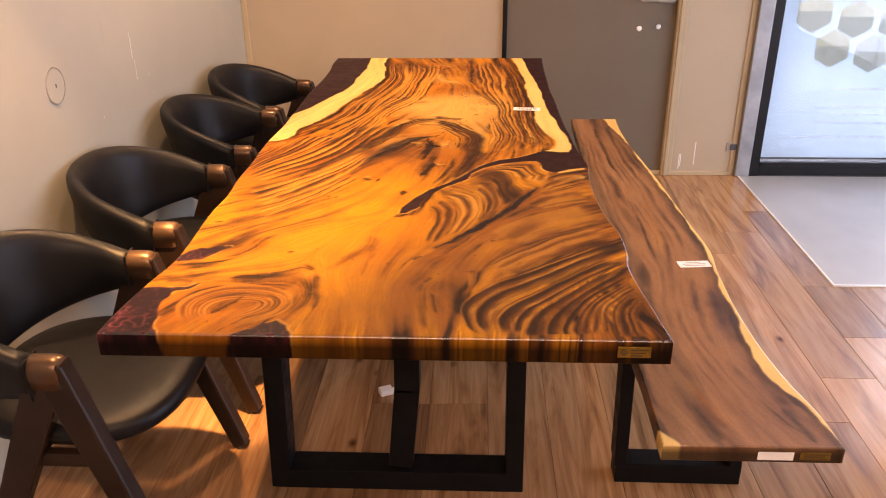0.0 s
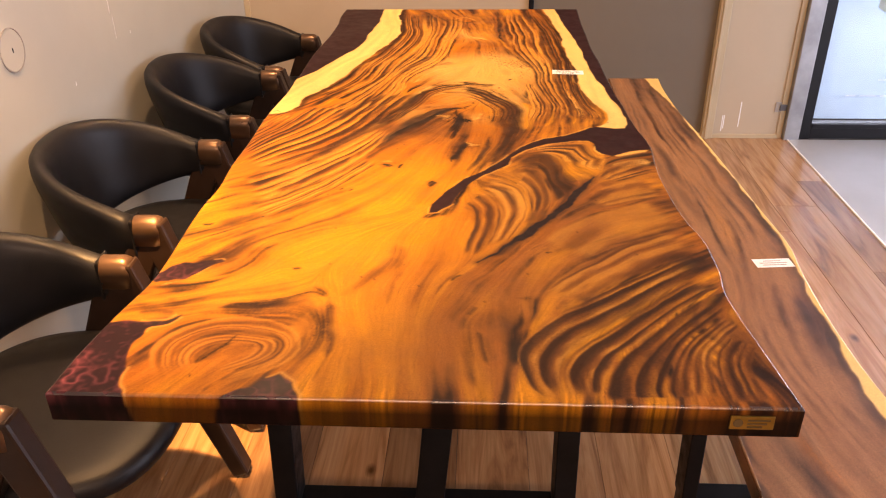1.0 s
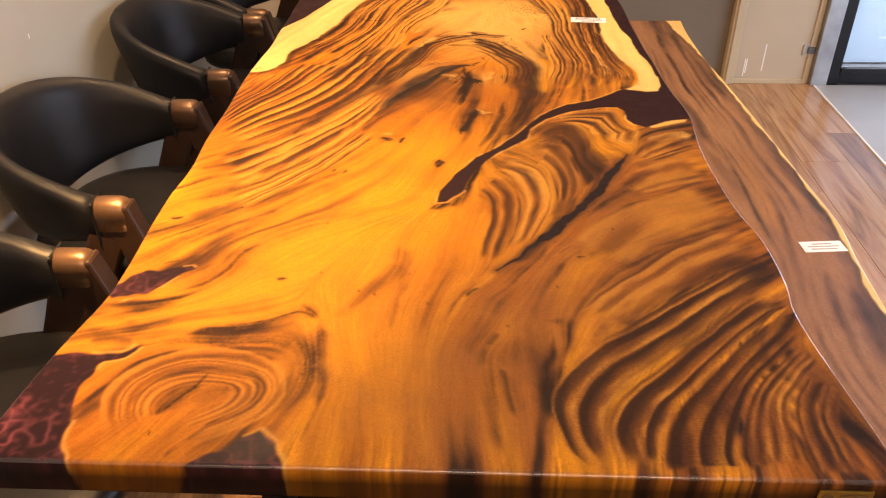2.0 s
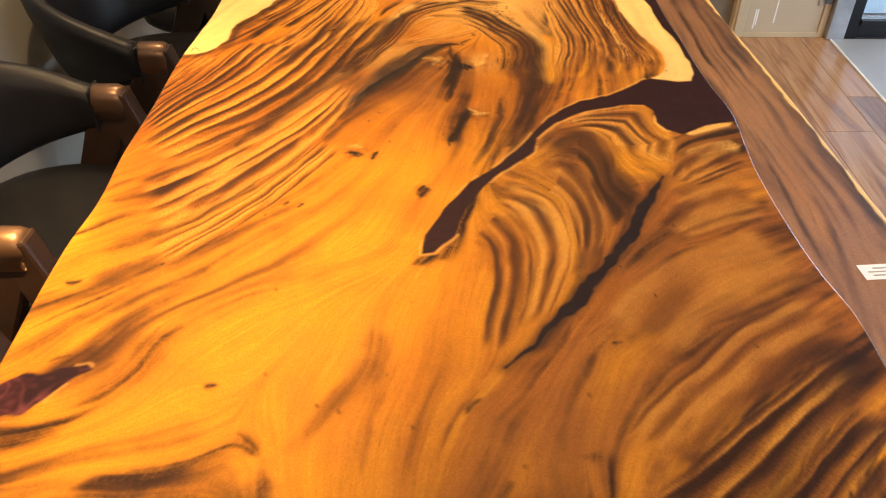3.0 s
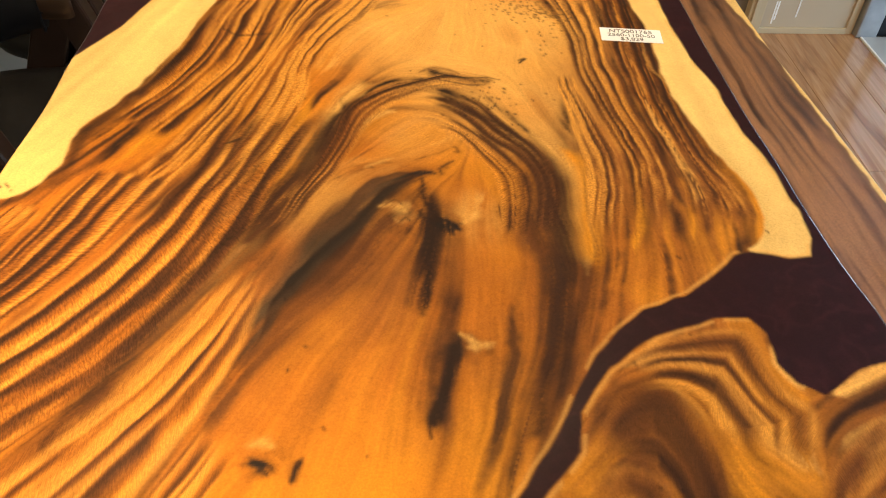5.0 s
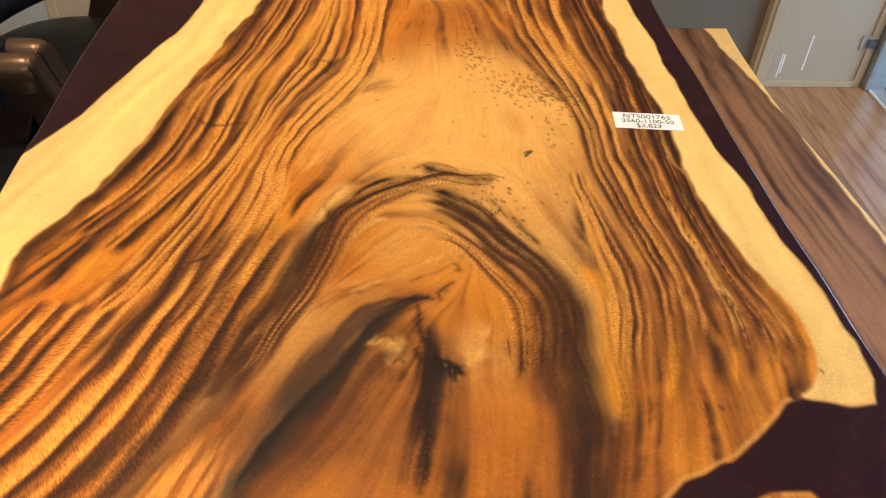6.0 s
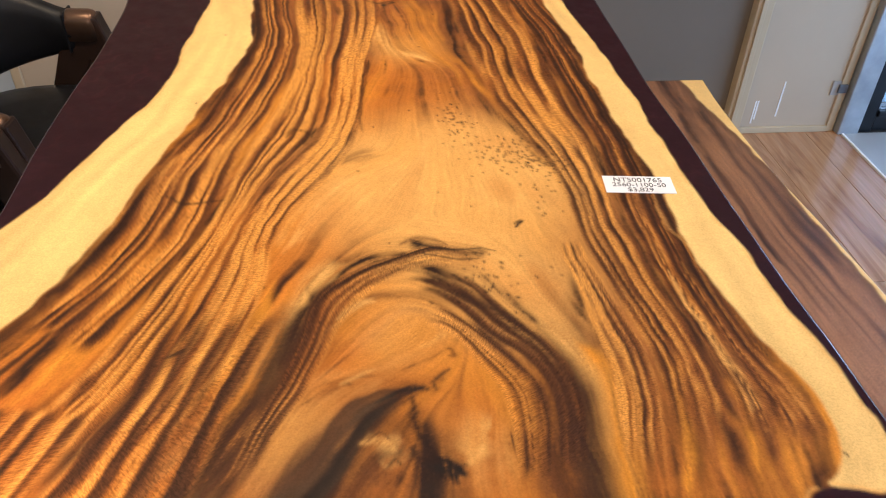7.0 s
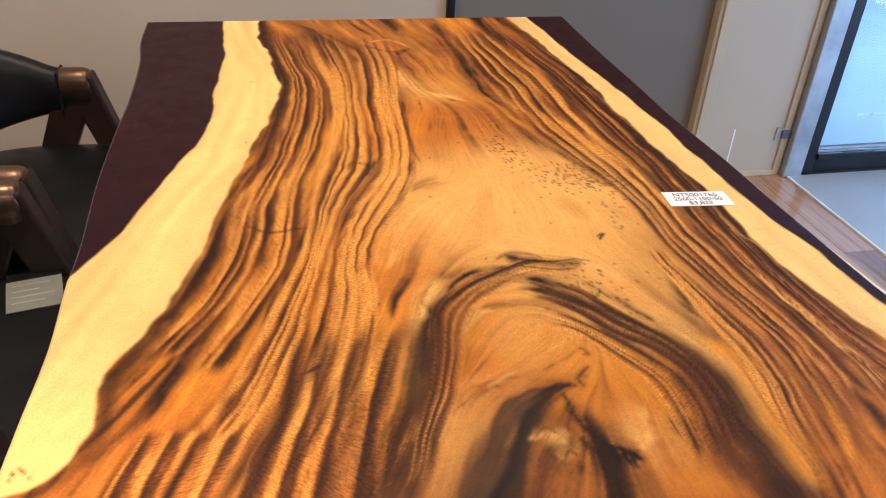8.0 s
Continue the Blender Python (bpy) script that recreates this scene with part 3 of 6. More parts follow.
door = thing("door_1", pose(0.286, FAR, 0), "closed taupe painted door in a cream frame", "door", kind="structure")
part("door_leaf", box(0, 0.882, 0.008, 0.05, 0.02, 2.09, 0.002), DOOR, door)
part("door_jamb", box(-0.024, 0, -0.018, 0.06, 0, 2.10, 0.003), BLACK_FRAME, door, "dark blue-black metal jamb")
handle = part("door_handle", box(0.775, 0.865, -0.022, 0.008, 0.935, 0.975, 0.012, 3), SOCKET, door, "dull metal handle")
part("grip", bar((0.79, -0.045, 0.956), (0.68, -0.045, 0.956), 0.02, 0.02, (0, 0, 1), 0.007), SOCKET, handle)
for x, z in ((0.694, 0.802), (0.792, 0.812)):
    bm = bmesh.new()
    bmesh.ops.create_uvsphere(bm, u_segments=14, v_segments=8, radius=0.014, matrix=Matrix.Translation((x, 0.006, z)) @ Matrix.Diagonal((1, 0.45, 1, 1)))
    part("screw_cap", bm, PAPER, door, "small white cover cap", True)

post = setting("steel_post", box(1.575, 1.652, FAR - 0.045, FAR + 0.08, 0, 2.72, 0.004), STEEL_GREY, "scuffed grey galvanised steel post", "post")
glass_door = thing("glass_door", pose(1.652, FAR, 0), "black framed glass door with a printed film", "door", kind="structure")
part("frame_stile", box(0, 0.055, -0.03, 0.03, 0, 2.20, 0.003), BLACK_FRAME, glass_door)
part("frame_rail", box(0.055, 1.748, -0.026, 0.026, 0.004, 0.085, 0.004), BLACK_FRAME, glass_door)
part("frame_lip", box(0.055, 1.748, -0.040, -0.026, 0.062, 0.085, 0.003), BLACK_FRAME, glass_door)
part("frame_head", box(0.055, 1.748, -0.026, 0.026, 2.12, 2.20, 0.004), BLACK_FRAME, glass_door)
pane = part("pane", box(0.055, 1.748, -0.004, 0.004, 0.085, 2.12), GLASS, glass_door)
pane.visible_shadow = False
film_sheet = part("poster_film", box(0.065, 0.95, 0.008, 0.010, 0.10, 2.10), FILM, glass_door, "pale blue-white translucent poster with hexagon pictures")

TINTS = [poster_material("print_" + n, c, d, 22.0) for n, c, d in (("tan", (0.90, 0.89, 0.80), (0.78, 0.76, 0.60)), ("green", (0.82, 0.88, 0.86), (0.70, 0.78, 0.72)),
                                                                 ("grey", (0.88, 0.90, 0.90), (0.76, 0.80, 0.78)), ("cream", (0.95, 0.92, 0.80), (0.80, 0.78, 0.62)))]
BAR_PRINT = poster_material("print_line", (0.90, 0.93, 0.95))


def hexagon(x, z, r, mat):
    """A six-sided picture printed on the film, with a darker lower half."""
    for name, keep, tint, dy in (("print_picture", lambda s: True, mat, 0.0055), ("print_shade", lambda s: s < 0.2, TINTS[1], 0.0035)):
        bm = bmesh.new()
        ring = []
        for k in range(6):
            a = radians(30 + 60 * k)
            zz = math.sin(a) if keep(math.sin(a)) else 0.12
            ring.append((x + r * math.cos(a), z + r * zz))
        front = [bm.verts.new((px, dy, pz)) for px, pz in ring]
        back = [bm.verts.new((px, dy + 0.0015, pz)) for px, pz in ring]
        bm.faces.new(front)
        bm.faces.new(back[::-1])
        for i in range(6):
            bm.faces.new((front[i], back[i], back[(i + 1) % 6], front[(i + 1) % 6]))
        bmesh.ops.recalc_face_normals(bm, faces=bm.faces[:])
        part(name, bm, tint, film_sheet)


for hx, hz, k in ((0.344, 0.700, 0), (0.552, 0.672, 2), (0.222, 0.880, 3), (0.438, 0.850, 0), (0.646, 0.838, 2), (0.760, 0.66, 3)):
    hexagon(hx, hz, 0.100, TINTS[k])
for z, x0, x1 in ((0.485, 0.40, 0.78), (0.385, 0.36, 0.78), (0.345, 0.40, 0.78), (0.300, 0.34, 0.78), (0.220, 0.20, 0.78)):
    x = x0
    while x < x1:
        w = random.uniform(0.03, 0.10)
        part("print_bar", box(x, x + w, 0.0055, 0.007, z - 0.004, z + 0.004), BAR_PRINT, film_sheet)
        x += w + 0.018

window = thing("window_1", pose(3.4, 0.6, 0.05), "wide shop window in a black frame", "window", kind="structure")
for nm, b in (("window_frame", (0.02, 0.08, -1.8, 1.8, 0, 0.06)), ("window_head", (0.02, 0.08, -1.8, 1.8, 2.19, 2.25)), ("window_stile", (0.02, 0.08, -1.8, -1.74, 0.06, 2.19)),
              ("window_stile", (0.02, 0.08, 1.74, 1.8, 0.06, 2.19)), ("window_mullion", (0.02, 0.08, -0.03, 0.03, 0.06, 2.19))):
    part(nm, box(*b), BLACK_FRAME, window)
for y0, y1 in ((-1.74, -0.03), (0.03, 1.74)):
    p = part("pane", box(0.045, 0.052, y0, y1, 0.06, 2.19), GLASS, window)
    p.visible_shadow = False

tile = setting("entrance_tile", box(1.600, 3.4, 1.695, FAR - 0.04, -0.006, 0.004, 0.002), TILE, "pale grey smooth floor slab by the glass door", "floor")
setting("tile_edge", box(1.592, 1.600, 1.687, FAR - 0.045, -0.006, 0.006, 0.001), PAPER, "thin white edge strip of the grey slab", "trim")
setting("tile_edge_front", box(1.600, 3.4, 1.687, 1.695, -0.006, 0.006, 0.001), PAPER, "thin white edge strip of the grey slab", "trim")

# wall plate and small marks
socket = thing("wall_socket", pose(1.548, FAR - 0.01, 0.165), "small grey metal bracket low on the wall", "bracket")
part("plate", box(-0.032, 0.026, -0.006, 0, -0.026, 0.026, 0.002), SOCKET, socket)
part("latch", box(-0.012, 0.022, -0.016, -0.006, -0.016, 0.016, 0.004), GLIDE, socket, "worn metal latch")


def ring_mark(r, w):
    bm = bmesh.new()
    n = 40
    rows = [[bm.verts.new((d, rr * math.cos(a), rr * math.sin(a))) for a in (2 * math.pi * k / n for k in range(n))] for rr, d in ((r, 0.0), (r - w * 0.3, 0.003), (r - w, 0.003), (r - w * 1.3, 0.0))]
    for r0, r1 in zip(rows, rows[1:]):
        for k in range(n):
            bm.faces.new((r0[k], r0[(k + 1) % n], r1[(k + 1) % n], r1[k]))
    bmesh.ops.recalc_face_normals(bm, faces=bm.faces[:])
    return bm


plug = thing("wall_plug", pose(SIDE, 1.035, 0.972), "round filled hole with a chipped white rim in the wall", "wall plug")
bm = bmesh.new()
bmesh.ops.create_cone(bm, cap_ends=True, segments=40, radius1=0.052, radius2=0.051, depth=0.002, matrix=Matrix.Translation((0.001, 0, 0)) @ Matrix.Rotation(radians(90), 4, "Y"))
part("disc", bm, WALL, plug)
part("rim", ring_mark(0.055, 0.0022), SOCKET, plug, "chipped grey-white rim")
part("mark", box(0.002, 0.0035, -0.0015, 0.0015, -0.006, 0.006), INK, plug)
for y, z, h, w in ((1.600, 0.94, 0.09, 0.0022), (1.612, 0.86, 0.07, 0.0016), (1.30, 0.80, 0.012, 0.003), (1.72, 0.85, 0.010, 0.003)):
    tagged(part("wall_scratch", box(SIDE, SIDE + 0.001, y, y + w, z, z + h), PAPER), "thin white scratch in the grey paint", "scratch", "", "structure")
for x, z, h in ((1.262, 0.035, 0.085), (1.270, 0.05, 0.07), (1.345, 0.06, 0.13)):
    tagged(part("paint_drip", box(x, x + 0.005, FAR - 0.0115, FAR - 0.01, z, z + h), PAPER), "thin white paint drip on the wall panel", "paint drip", "", "structure")


# ---- table ----
def dining_table():
    table = thing("dining_table", pose(0, 0, 0), "live-edge walnut slab table with dark red resin inlays", "table")
    wood = Figure(-0.62, 0.54, -0.03, 2.60, 0.002, 5)
    wood.vein(D, .020, .85, (-0.206, 1.19), (-0.171, 1.26), (-0.149, 1.34), (-0.122, 1.42), (-0.083, 1.47), (-0.041, 1.48), (-0.001, 1.46), (0.042, 1.4), (0.083, 1.36), (0.123, 1.32), (0.139, 1.28), (0.139, 1.22), (0.136, 1.15), (0.134, 1.1))
    wood.vein(D, .018, .8, (-0.445, 0.835), (-0.392, 0.894), (-0.324, 0.978), (-0.263, 1.07), (-0.219, 1.16), (-0.185, 1.26))
    wood.vein(D, .014, .8, (0.116, 1.29), (0.134, 1.21), (0.118, 1.09), (0.099, 0.995), (0.08, 0.915))
    wood.vein(D, .008, .8, (-0.019, 1.52), (0.002, 1.5), (0.051, 1.49), (0.089, 1.49))
    wood.vein(D, .010, .7, (-0.082, 1.43), (-0.042, 1.46), (0.012, 1.44), (0.057, 1.41))
    wood.vein(B, .022, .6, (-0.129, 1.31), (-0.094, 1.38), (-0.049, 1.41), (-0.004, 1.4), (0.038, 1.35))
    wood.vein(P, .010, .3, (-0.113, 1.38), (-0.082, 1.39), (-0.049, 1.41))
    wood.vein(B, .050, .5, (-0.181, 1.05), (-0.132, 1.14), (-0.09, 1.19), (-0.045, 1.23))
    wood.vein(D, .022, .6, (-0.171, 1.1), (-0.133, 1.16), (-0.091, 1.21), (-0.045, 1.25), (-0.005, 1.26))
    wood.vein(K, .008, .8, (-0.083, 1.24), (-0.045, 1.26), (-0.001, 1.26))
    wood.vein(D, .014, .7, (-0.009, 1.17), (-0.022, 1.1), (-0.03, 1.02))
    wood.vein(B, .02, .5, (-0.014, 1.23), (-0.013, 1.16), (-0.025, 1.09), (-0.034, 1.01))
    wood.vein(D, .007, .9, (-0.001, 0.995), (-0.007, 0.941), (-0.013, 0.883))
    wood.vein(D, .006, .9, (-0.023, 1.18), (-0.002, 1.16), (0.013, 1.16))
    wood.vein(D, .006, .9, (-0.001, 0.995), (0.017, 0.986), (0.032, 0.976))
    wood.vein(B, .030, .45, (-0.209, 0.959), (-0.166, 1.03), (-0.115, 1.08), (-0.074, 1.12))
    wood.vein(B, .03, .4, (-0.228, 0.877), (-0.195, 0.942), (-0.162, 0.987), (-0.125, 1.01))
    wood.vein(D, .006, .6, (-0.379, 0.688), (-0.345, 0.732), (-0.318, 0.78), (-0.276, 0.833))
    wood.vein(D, .006, .6, (-0.308, 0.687), (-0.292, 0.737), (-0.268, 0.792))
    wood.vein(P, .014, .15, (-0.169, 1.26), (-0.124, 1.29), (-0.06, 1.3), (-0.003, 1.32))
    wood.vein(P, .010, .3, (-0.365, 0.943), (-0.311, 1.01), (-0.254, 1.1), (-0.202, 1.19))
    wood.vein(O, .03, .5, (0.027, 1.27), (0.053, 1.19), (0.06, 1.11), (0.052, 1.01))
    wood.vein(D, .016, .9, (0.302, 2.14), (0.322, 1.89), (0.328, 1.73), (0.337, 1.58), (0.327, 1.47), (0.338, 1.38), (0.354, 1.28), (0.368, 1.22), (0.367, 1.17))
    wood.vein(D, .014, .85, (0.248, 2.14), (0.25, 1.92), (0.268, 1.73), (0.275, 1.59), (0.281, 1.46), (0.279, 1.36), (0.285, 1.26), (0.284, 1.17), (0.273, 1.09))
    wood.vein(P, .007, .9, (0.3, 1.43), (0.309, 1.33), (0.315, 1.25), (0.31, 1.2))
    wood.vein(D, .016, .8, (0.166, 2), (0.172, 1.84), (0.211, 1.7), (0.228, 1.55), (0.23, 1.43), (0.237, 1.32), (0.238, 1.24), (0.236, 1.16), (0.225, 1.09))
    wood.vein(G, .014, .8, (0.161, 1.33), (0.181, 1.28), (0.175, 1.2), (0.165, 1.14), (0.16, 1.09))
    wood.vein(G, .012, .8, (0.232, 1.31), (0.243, 1.26), (0.229, 1.17), (0.213, 1.11))
    wood.vein(D, .012, .7, (0.175, 1.47), (0.179, 1.38), (0.193, 1.3), (0.196, 1.22), (0.186, 1.14))
    wood.vein(B, .014, .7, (0.311, 1.38), (0.314, 1.27), (0.316, 1.2), (0.307, 1.13))
    wood.vein(G, .008, .7, (0.302, 1.27), (0.305, 1.2), (0.291, 1.13))
    wood.vein(O, .012, .7, (0.314, 1.58), (0.303, 1.44), (0.306, 1.34))
    wood.vein(D, .014, .85, (-0.258, 2.15), (-0.287, 1.96), (-0.316, 1.85), (-0.36, 1.72), (-0.389, 1.6), (-0.397, 1.52), (-0.434, 1.44), (-0.469, 1.35))
    wood.vein(D, .012, .8, (-0.206, 2.15), (-0.206, 2), (-0.241, 1.88), (-0.27, 1.76), (-0.308, 1.64), (-0.338, 1.56), (-0.355, 1.49), (-0.389, 1.39), (-0.422, 1.32), (-0.441, 1.27))
    wood.vein(G, .012, .7, (-0.17, 2.05), (-0.198, 1.9), (-0.245, 1.76), (-0.292, 1.64), (-0.324, 1.53), (-0.35, 1.43), (-0.392, 1.33), (-0.433, 1.25))
    wood.vein(D, .012, .8, (-0.144, 2.15), (-0.145, 1.94), (-0.172, 1.79), (-0.227, 1.67), (-0.275, 1.58), (-0.301, 1.48), (-0.318, 1.4), (-0.345, 1.33), (-0.383, 1.26), (-0.418, 1.21))
    wood.vein(G, .014, .6, (-0.249, 1.6), (-0.271, 1.5), (-0.286, 1.4), (-0.315, 1.33), (-0.353, 1.25), (-0.391, 1.19))
    wood.vein(D, .010, .7, (-0.203, 1.59), (-0.23, 1.5), (-0.245, 1.42), (-0.261, 1.36), (-0.299, 1.28), (-0.338, 1.22), (-0.371, 1.16))
    wood.vein(G, .018, .7, (-0.177, 1.46), (-0.189, 1.38), (-0.222, 1.3), (-0.26, 1.23), (-0.295, 1.17), (-0.326, 1.12))
    wood.vein(B, .016, .7, (-0.149, 1.44), (-0.168, 1.35), (-0.201, 1.28), (-0.241, 1.21), (-0.276, 1.15), (-0.297, 1.12))
    wood.vein(B, .020, .5, (-0.037, 1.72), (-0.102, 1.71), (-0.163, 1.65), (-0.215, 1.56))
    wood.vein(P, .022, .6, (-0.054, 1.68), (-0.116, 1.64), (-0.158, 1.57), (-0.167, 1.5))
    wood.vein(D, .012, .7, (-0.282, 2.5), (-0.247, 2.24), (-0.247, 2.06), (-0.273, 1.94), (-0.322, 1.76), (-0.36, 1.64))
    wood.vein(B, .014, .7, (-0.208, 2.5), (-0.173, 2.2), (-0.167, 2.06), (-0.227, 1.83), (-0.286, 1.66))
    wood.vein(B, .012, .7, (-0.145, 2.26), (-0.137, 2.05), (-0.17, 1.86), (-0.16, 1.8), (-0.209, 1.67))
    wood.vein(D, .012, .8, (0.129, 2.43), (0.104, 2.18), (0.123, 2), (0.148, 1.85), (0.186, 1.74), (0.213, 1.61))
    wood.vein(D, .014, .8, (0.245, 2.47), (0.264, 2.27), (0.258, 2.04), (0.273, 1.86), (0.286, 1.71), (0.297, 1.56), (0.291, 1.41), (0.3, 1.31))
    wood.vein(B, .014, .7, (0.192, 2.47), (0.204, 2.24), (0.224, 2.08))
    wood.vein(G, .010, .7, (0.196, 2.17), (0.184, 2.02), (0.195, 1.87), (0.238, 1.77))
    wood.vein(P, .016, .6, (-0.036, 2.22), (-0.015, 2.1), (0.068, 2.03))
    wood.vein(B, .018, .5, (-0.218, 2.54), (-0.09, 2.33), (-0.057, 2.1))
    wood.vein(O, .020, .6, (-0.075, 2.45), (-0.037, 2.37), (-0.001, 2.29))
    wood.vein(B, .012, .6, (0.008, 2.48), (0.053, 2.32), (0.078, 2.21))
    wood.vein(D, .014, .6, (-0.168, 1.11), (-0.221, 0.954), (-0.287, 0.818), (-0.357, 0.719), (-0.408, 0.655), (-0.462, 0.62), (-0.526, 0.594))
    wood.vein(D, .010, .5, (-0.261, 0.929), (-0.331, 0.838), (-0.406, 0.765), (-0.493, 0.724), (-0.528, 0.714))
    wood.vein(B, .014, .6, (-0.366, 1.32), (-0.419, 1.19), (-0.473, 1.1), (-0.504, 0.996), (-0.522, 0.899))
    wood.vein(B, .012, .6, (-0.274, 1.44), (-0.326, 1.23), (-0.397, 1.08), (-0.465, 0.972), (-0.53, 0.855))
    wood.vein(O, .014, .6, (-0.389, 0.926), (-0.455, 0.846), (-0.522, 0.792))
    wood.vein(B, .014, .5, (-0.128, 0.588), (-0.211, 0.556), (-0.288, 0.51), (-0.342, 0.454), (-0.373, 0.391), (-0.405, 0.344))
    wood.vein(B, .012, .5, (-0.317, 0.568), (-0.362, 0.537), (-0.417, 0.493), (-0.434, 0.439))
    wood.vein(D, .010, .7, (-0.324, 0.481), (-0.375, 0.428), (-0.385, 0.379), (-0.409, 0.333), (-0.463, 0.299), (-0.521, 0.267))
    wood.vein(B, .012, .5, (-0.303, 0.684), (-0.362, 0.614), (-0.431, 0.573), (-0.497, 0.533))
    wood.vein(D, .012, .6, (-0.459, 0.121), (-0.448, 0.169), (-0.395, 0.205), (-0.31, 0.207), (-0.252, 0.218), (-0.211, 0.176), (-0.215, 0.127), (-0.243, 0.09), (-0.262, 0.068))
    wood.vein(D, .010, .6, (-0.423, 0.107), (-0.407, 0.146), (-0.365, 0.171), (-0.314, 0.173), (-0.276, 0.149), (-0.272, 0.111), (-0.3, 0.081))
    wood.vein(D, .007, .9, (-0.392, 0.072), (-0.372, 0.101), (-0.356, 0.124), (-0.343, 0.14))
    wood.vein(B, .020, .6, (-0.385, 0.086), (-0.364, 0.131), (-0.326, 0.148))
    wood.vein(D, .012, .7, (-0.401, 0.223), (-0.308, 0.253), (-0.245, 0.285), (-0.214, 0.266))
    wood.vein(B, .014, .7, (-0.214, 0.266), (-0.208, 0.193), (-0.189, 0.136), (-0.189, 0.084))
    wood.vein(G, .040, .6, (-0.228, 0.349), (-0.195, 0.276), (-0.163, 0.194), (-0.131, 0.145))
    wood.vein(R, .02, .3, (-0.054, 0.074), (-0.063, 0.132), (-0.072, 0.196))
    wood.vein(R, .02, .3, (-0.002, 0.082), (-0.008, 0.149), (-0.014, 0.215))
    wood.vein(B, .012, .35, (-0.119, 0.473), (-0.106, 0.398), (-0.107, 0.309), (-0.114, 0.231))
    wood.vein(D, .010, .8, (0.027, 0.811), (-0.022, 0.618), (-0.042, 0.6), (-0.073, 0.582))
    wood.vein(B, .012, .4, (0.005, 0.637), (0.031, 0.618), (0.04, 0.565), (0.029, 0.486), (0.014, 0.43))
    wood.vein(G, .016, .7, (0.053, 0.752), (0.11, 0.741), (0.131, 0.677), (0.133, 0.591), (0.11, 0.516), (0.092, 0.472))
    wood.vein(P, .010, .7, (0.072, 0.718), (0.12, 0.697), (0.13, 0.618))
    wood.vein(B, .016, .6, (0.021, 0.697), (0.068, 0.666), (0.087, 0.591), (0.073, 0.516), (0.056, 0.457))
    wood.vein(D, .024, .75, (0.109, 0.866), (0.146, 0.906), (0.19, 0.914), (0.219, 0.881), (0.223, 0.828), (0.231, 0.773), (0.248, 0.741))
    wood.vein(B, .03, .6, (0.098, 0.829), (0.149, 0.858), (0.187, 0.843), (0.196, 0.786), (0.203, 0.729), (0.206, 0.684))
    wood.vein(G, .016, .7, (0.07, 0.788), (0.112, 0.774), (0.138, 0.742), (0.142, 0.69))
    wood.vein(P, .020, .7, (0.168, 0.958), (0.234, 0.966), (0.262, 0.905), (0.296, 0.857), (0.321, 0.827))
    wood.vein(G, .016, .7, (0.252, 0.889), (0.252, 0.827), (0.278, 0.799), (0.291, 0.772))
    wood.vein(D, .010, .7, (0.24, 0.939), (0.263, 0.865), (0.293, 0.827))
    wood.vein(P, .010, .9, (0.361, 0.921), (0.4, 0.938), (0.453, 0.965))
    wood.vein(P, .006, .9, (0.323, 1), (0.322, 0.957), (0.345, 0.93))
    wood.vein(D, .014, .7, (0.47, 0.938), (0.412, 0.921), (0.355, 0.888), (0.327, 0.841))
    wood.vein(B, .014, .6, (0.422, 0.856), (0.365, 0.834), (0.317, 0.799))
    wood.vein(D, .012, .7, (0.453, 0.887), (0.389, 0.864), (0.333, 0.827))
    wood.vein(D, .016, .6, (0.459, 0.74), (0.407, 0.72), (0.343, 0.683), (0.252, 0.63), (0.199, 0.566))
    wood.vein(D, .016, .7, (0.455, 0.573), (0.379, 0.542), (0.286, 0.497), (0.207, 0.456), (0.172, 0.43))
    wood.vein(D, .020, .8, (0.477, 0.489), (0.386, 0.423), (0.31, 0.363), (0.234, 0.278), (0.196, 0.221), (0.151, 0.137), (0.13, 0.078))
    wood.vein(G, .014, .7, (0.401, 0.4), (0.327, 0.32), (0.255, 0.222), (0.212, 0.139), (0.182, 0.079))
    wood.vein(D, .018, .8, (0.482, 0.438), (0.402, 0.354), (0.337, 0.28), (0.277, 0.206), (0.239, 0.125), (0.217, 0.08))
    wood.vein(G, .012, .7, (0.438, 0.355), (0.365, 0.281), (0.307, 0.198), (0.279, 0.141), (0.279, 0.097))
    wood.vein(D, .014, .8, (0.462, 0.324), (0.42, 0.283), (0.393, 0.226), (0.4, 0.176), (0.431, 0.145))
    wood.vein(D, .014, .7, (0.461, 0.284), (0.426, 0.245), (0.435, 0.201))
    wood.vein(G, .010, .8, (0.441, 0.303), (0.393, 0.244), (0.381, 0.191), (0.395, 0.144), (0.416, 0.108))
    wood.vein(K, .018, .8, (0.297, 0.119), (0.318, 0.112), (0.335, 0.091))
    wood.vein(D, .014, .7, (0.103, 0.274), (0.129, 0.265), (0.128, 0.202), (0.108, 0.136), (0.096, 0.077))
    wood.vein(D, .010, .7, (0.112, 0.254), (0.099, 0.156), (0.113, 0.07), (0.15, 0))
    wood.vein(D, .014, .8, (0.351, 0.279), (0.225, 0.175), (0.164, 0.085), (0.167, 0.019))
    wood.vein(G, .012, .7, (0.304, 0.226), (0.211, 0.129), (0.177, 0.045))
    wood.vein(D, .012, .8, (0.45, 0.338), (0.404, 0.263), (0.403, 0.181), (0.452, 0.108), (0.481, 0.043))
    wood.vein(G, .010, .8, (0.416, 0.318), (0.372, 0.245), (0.373, 0.164), (0.415, 0.093), (0.437, 0.029))
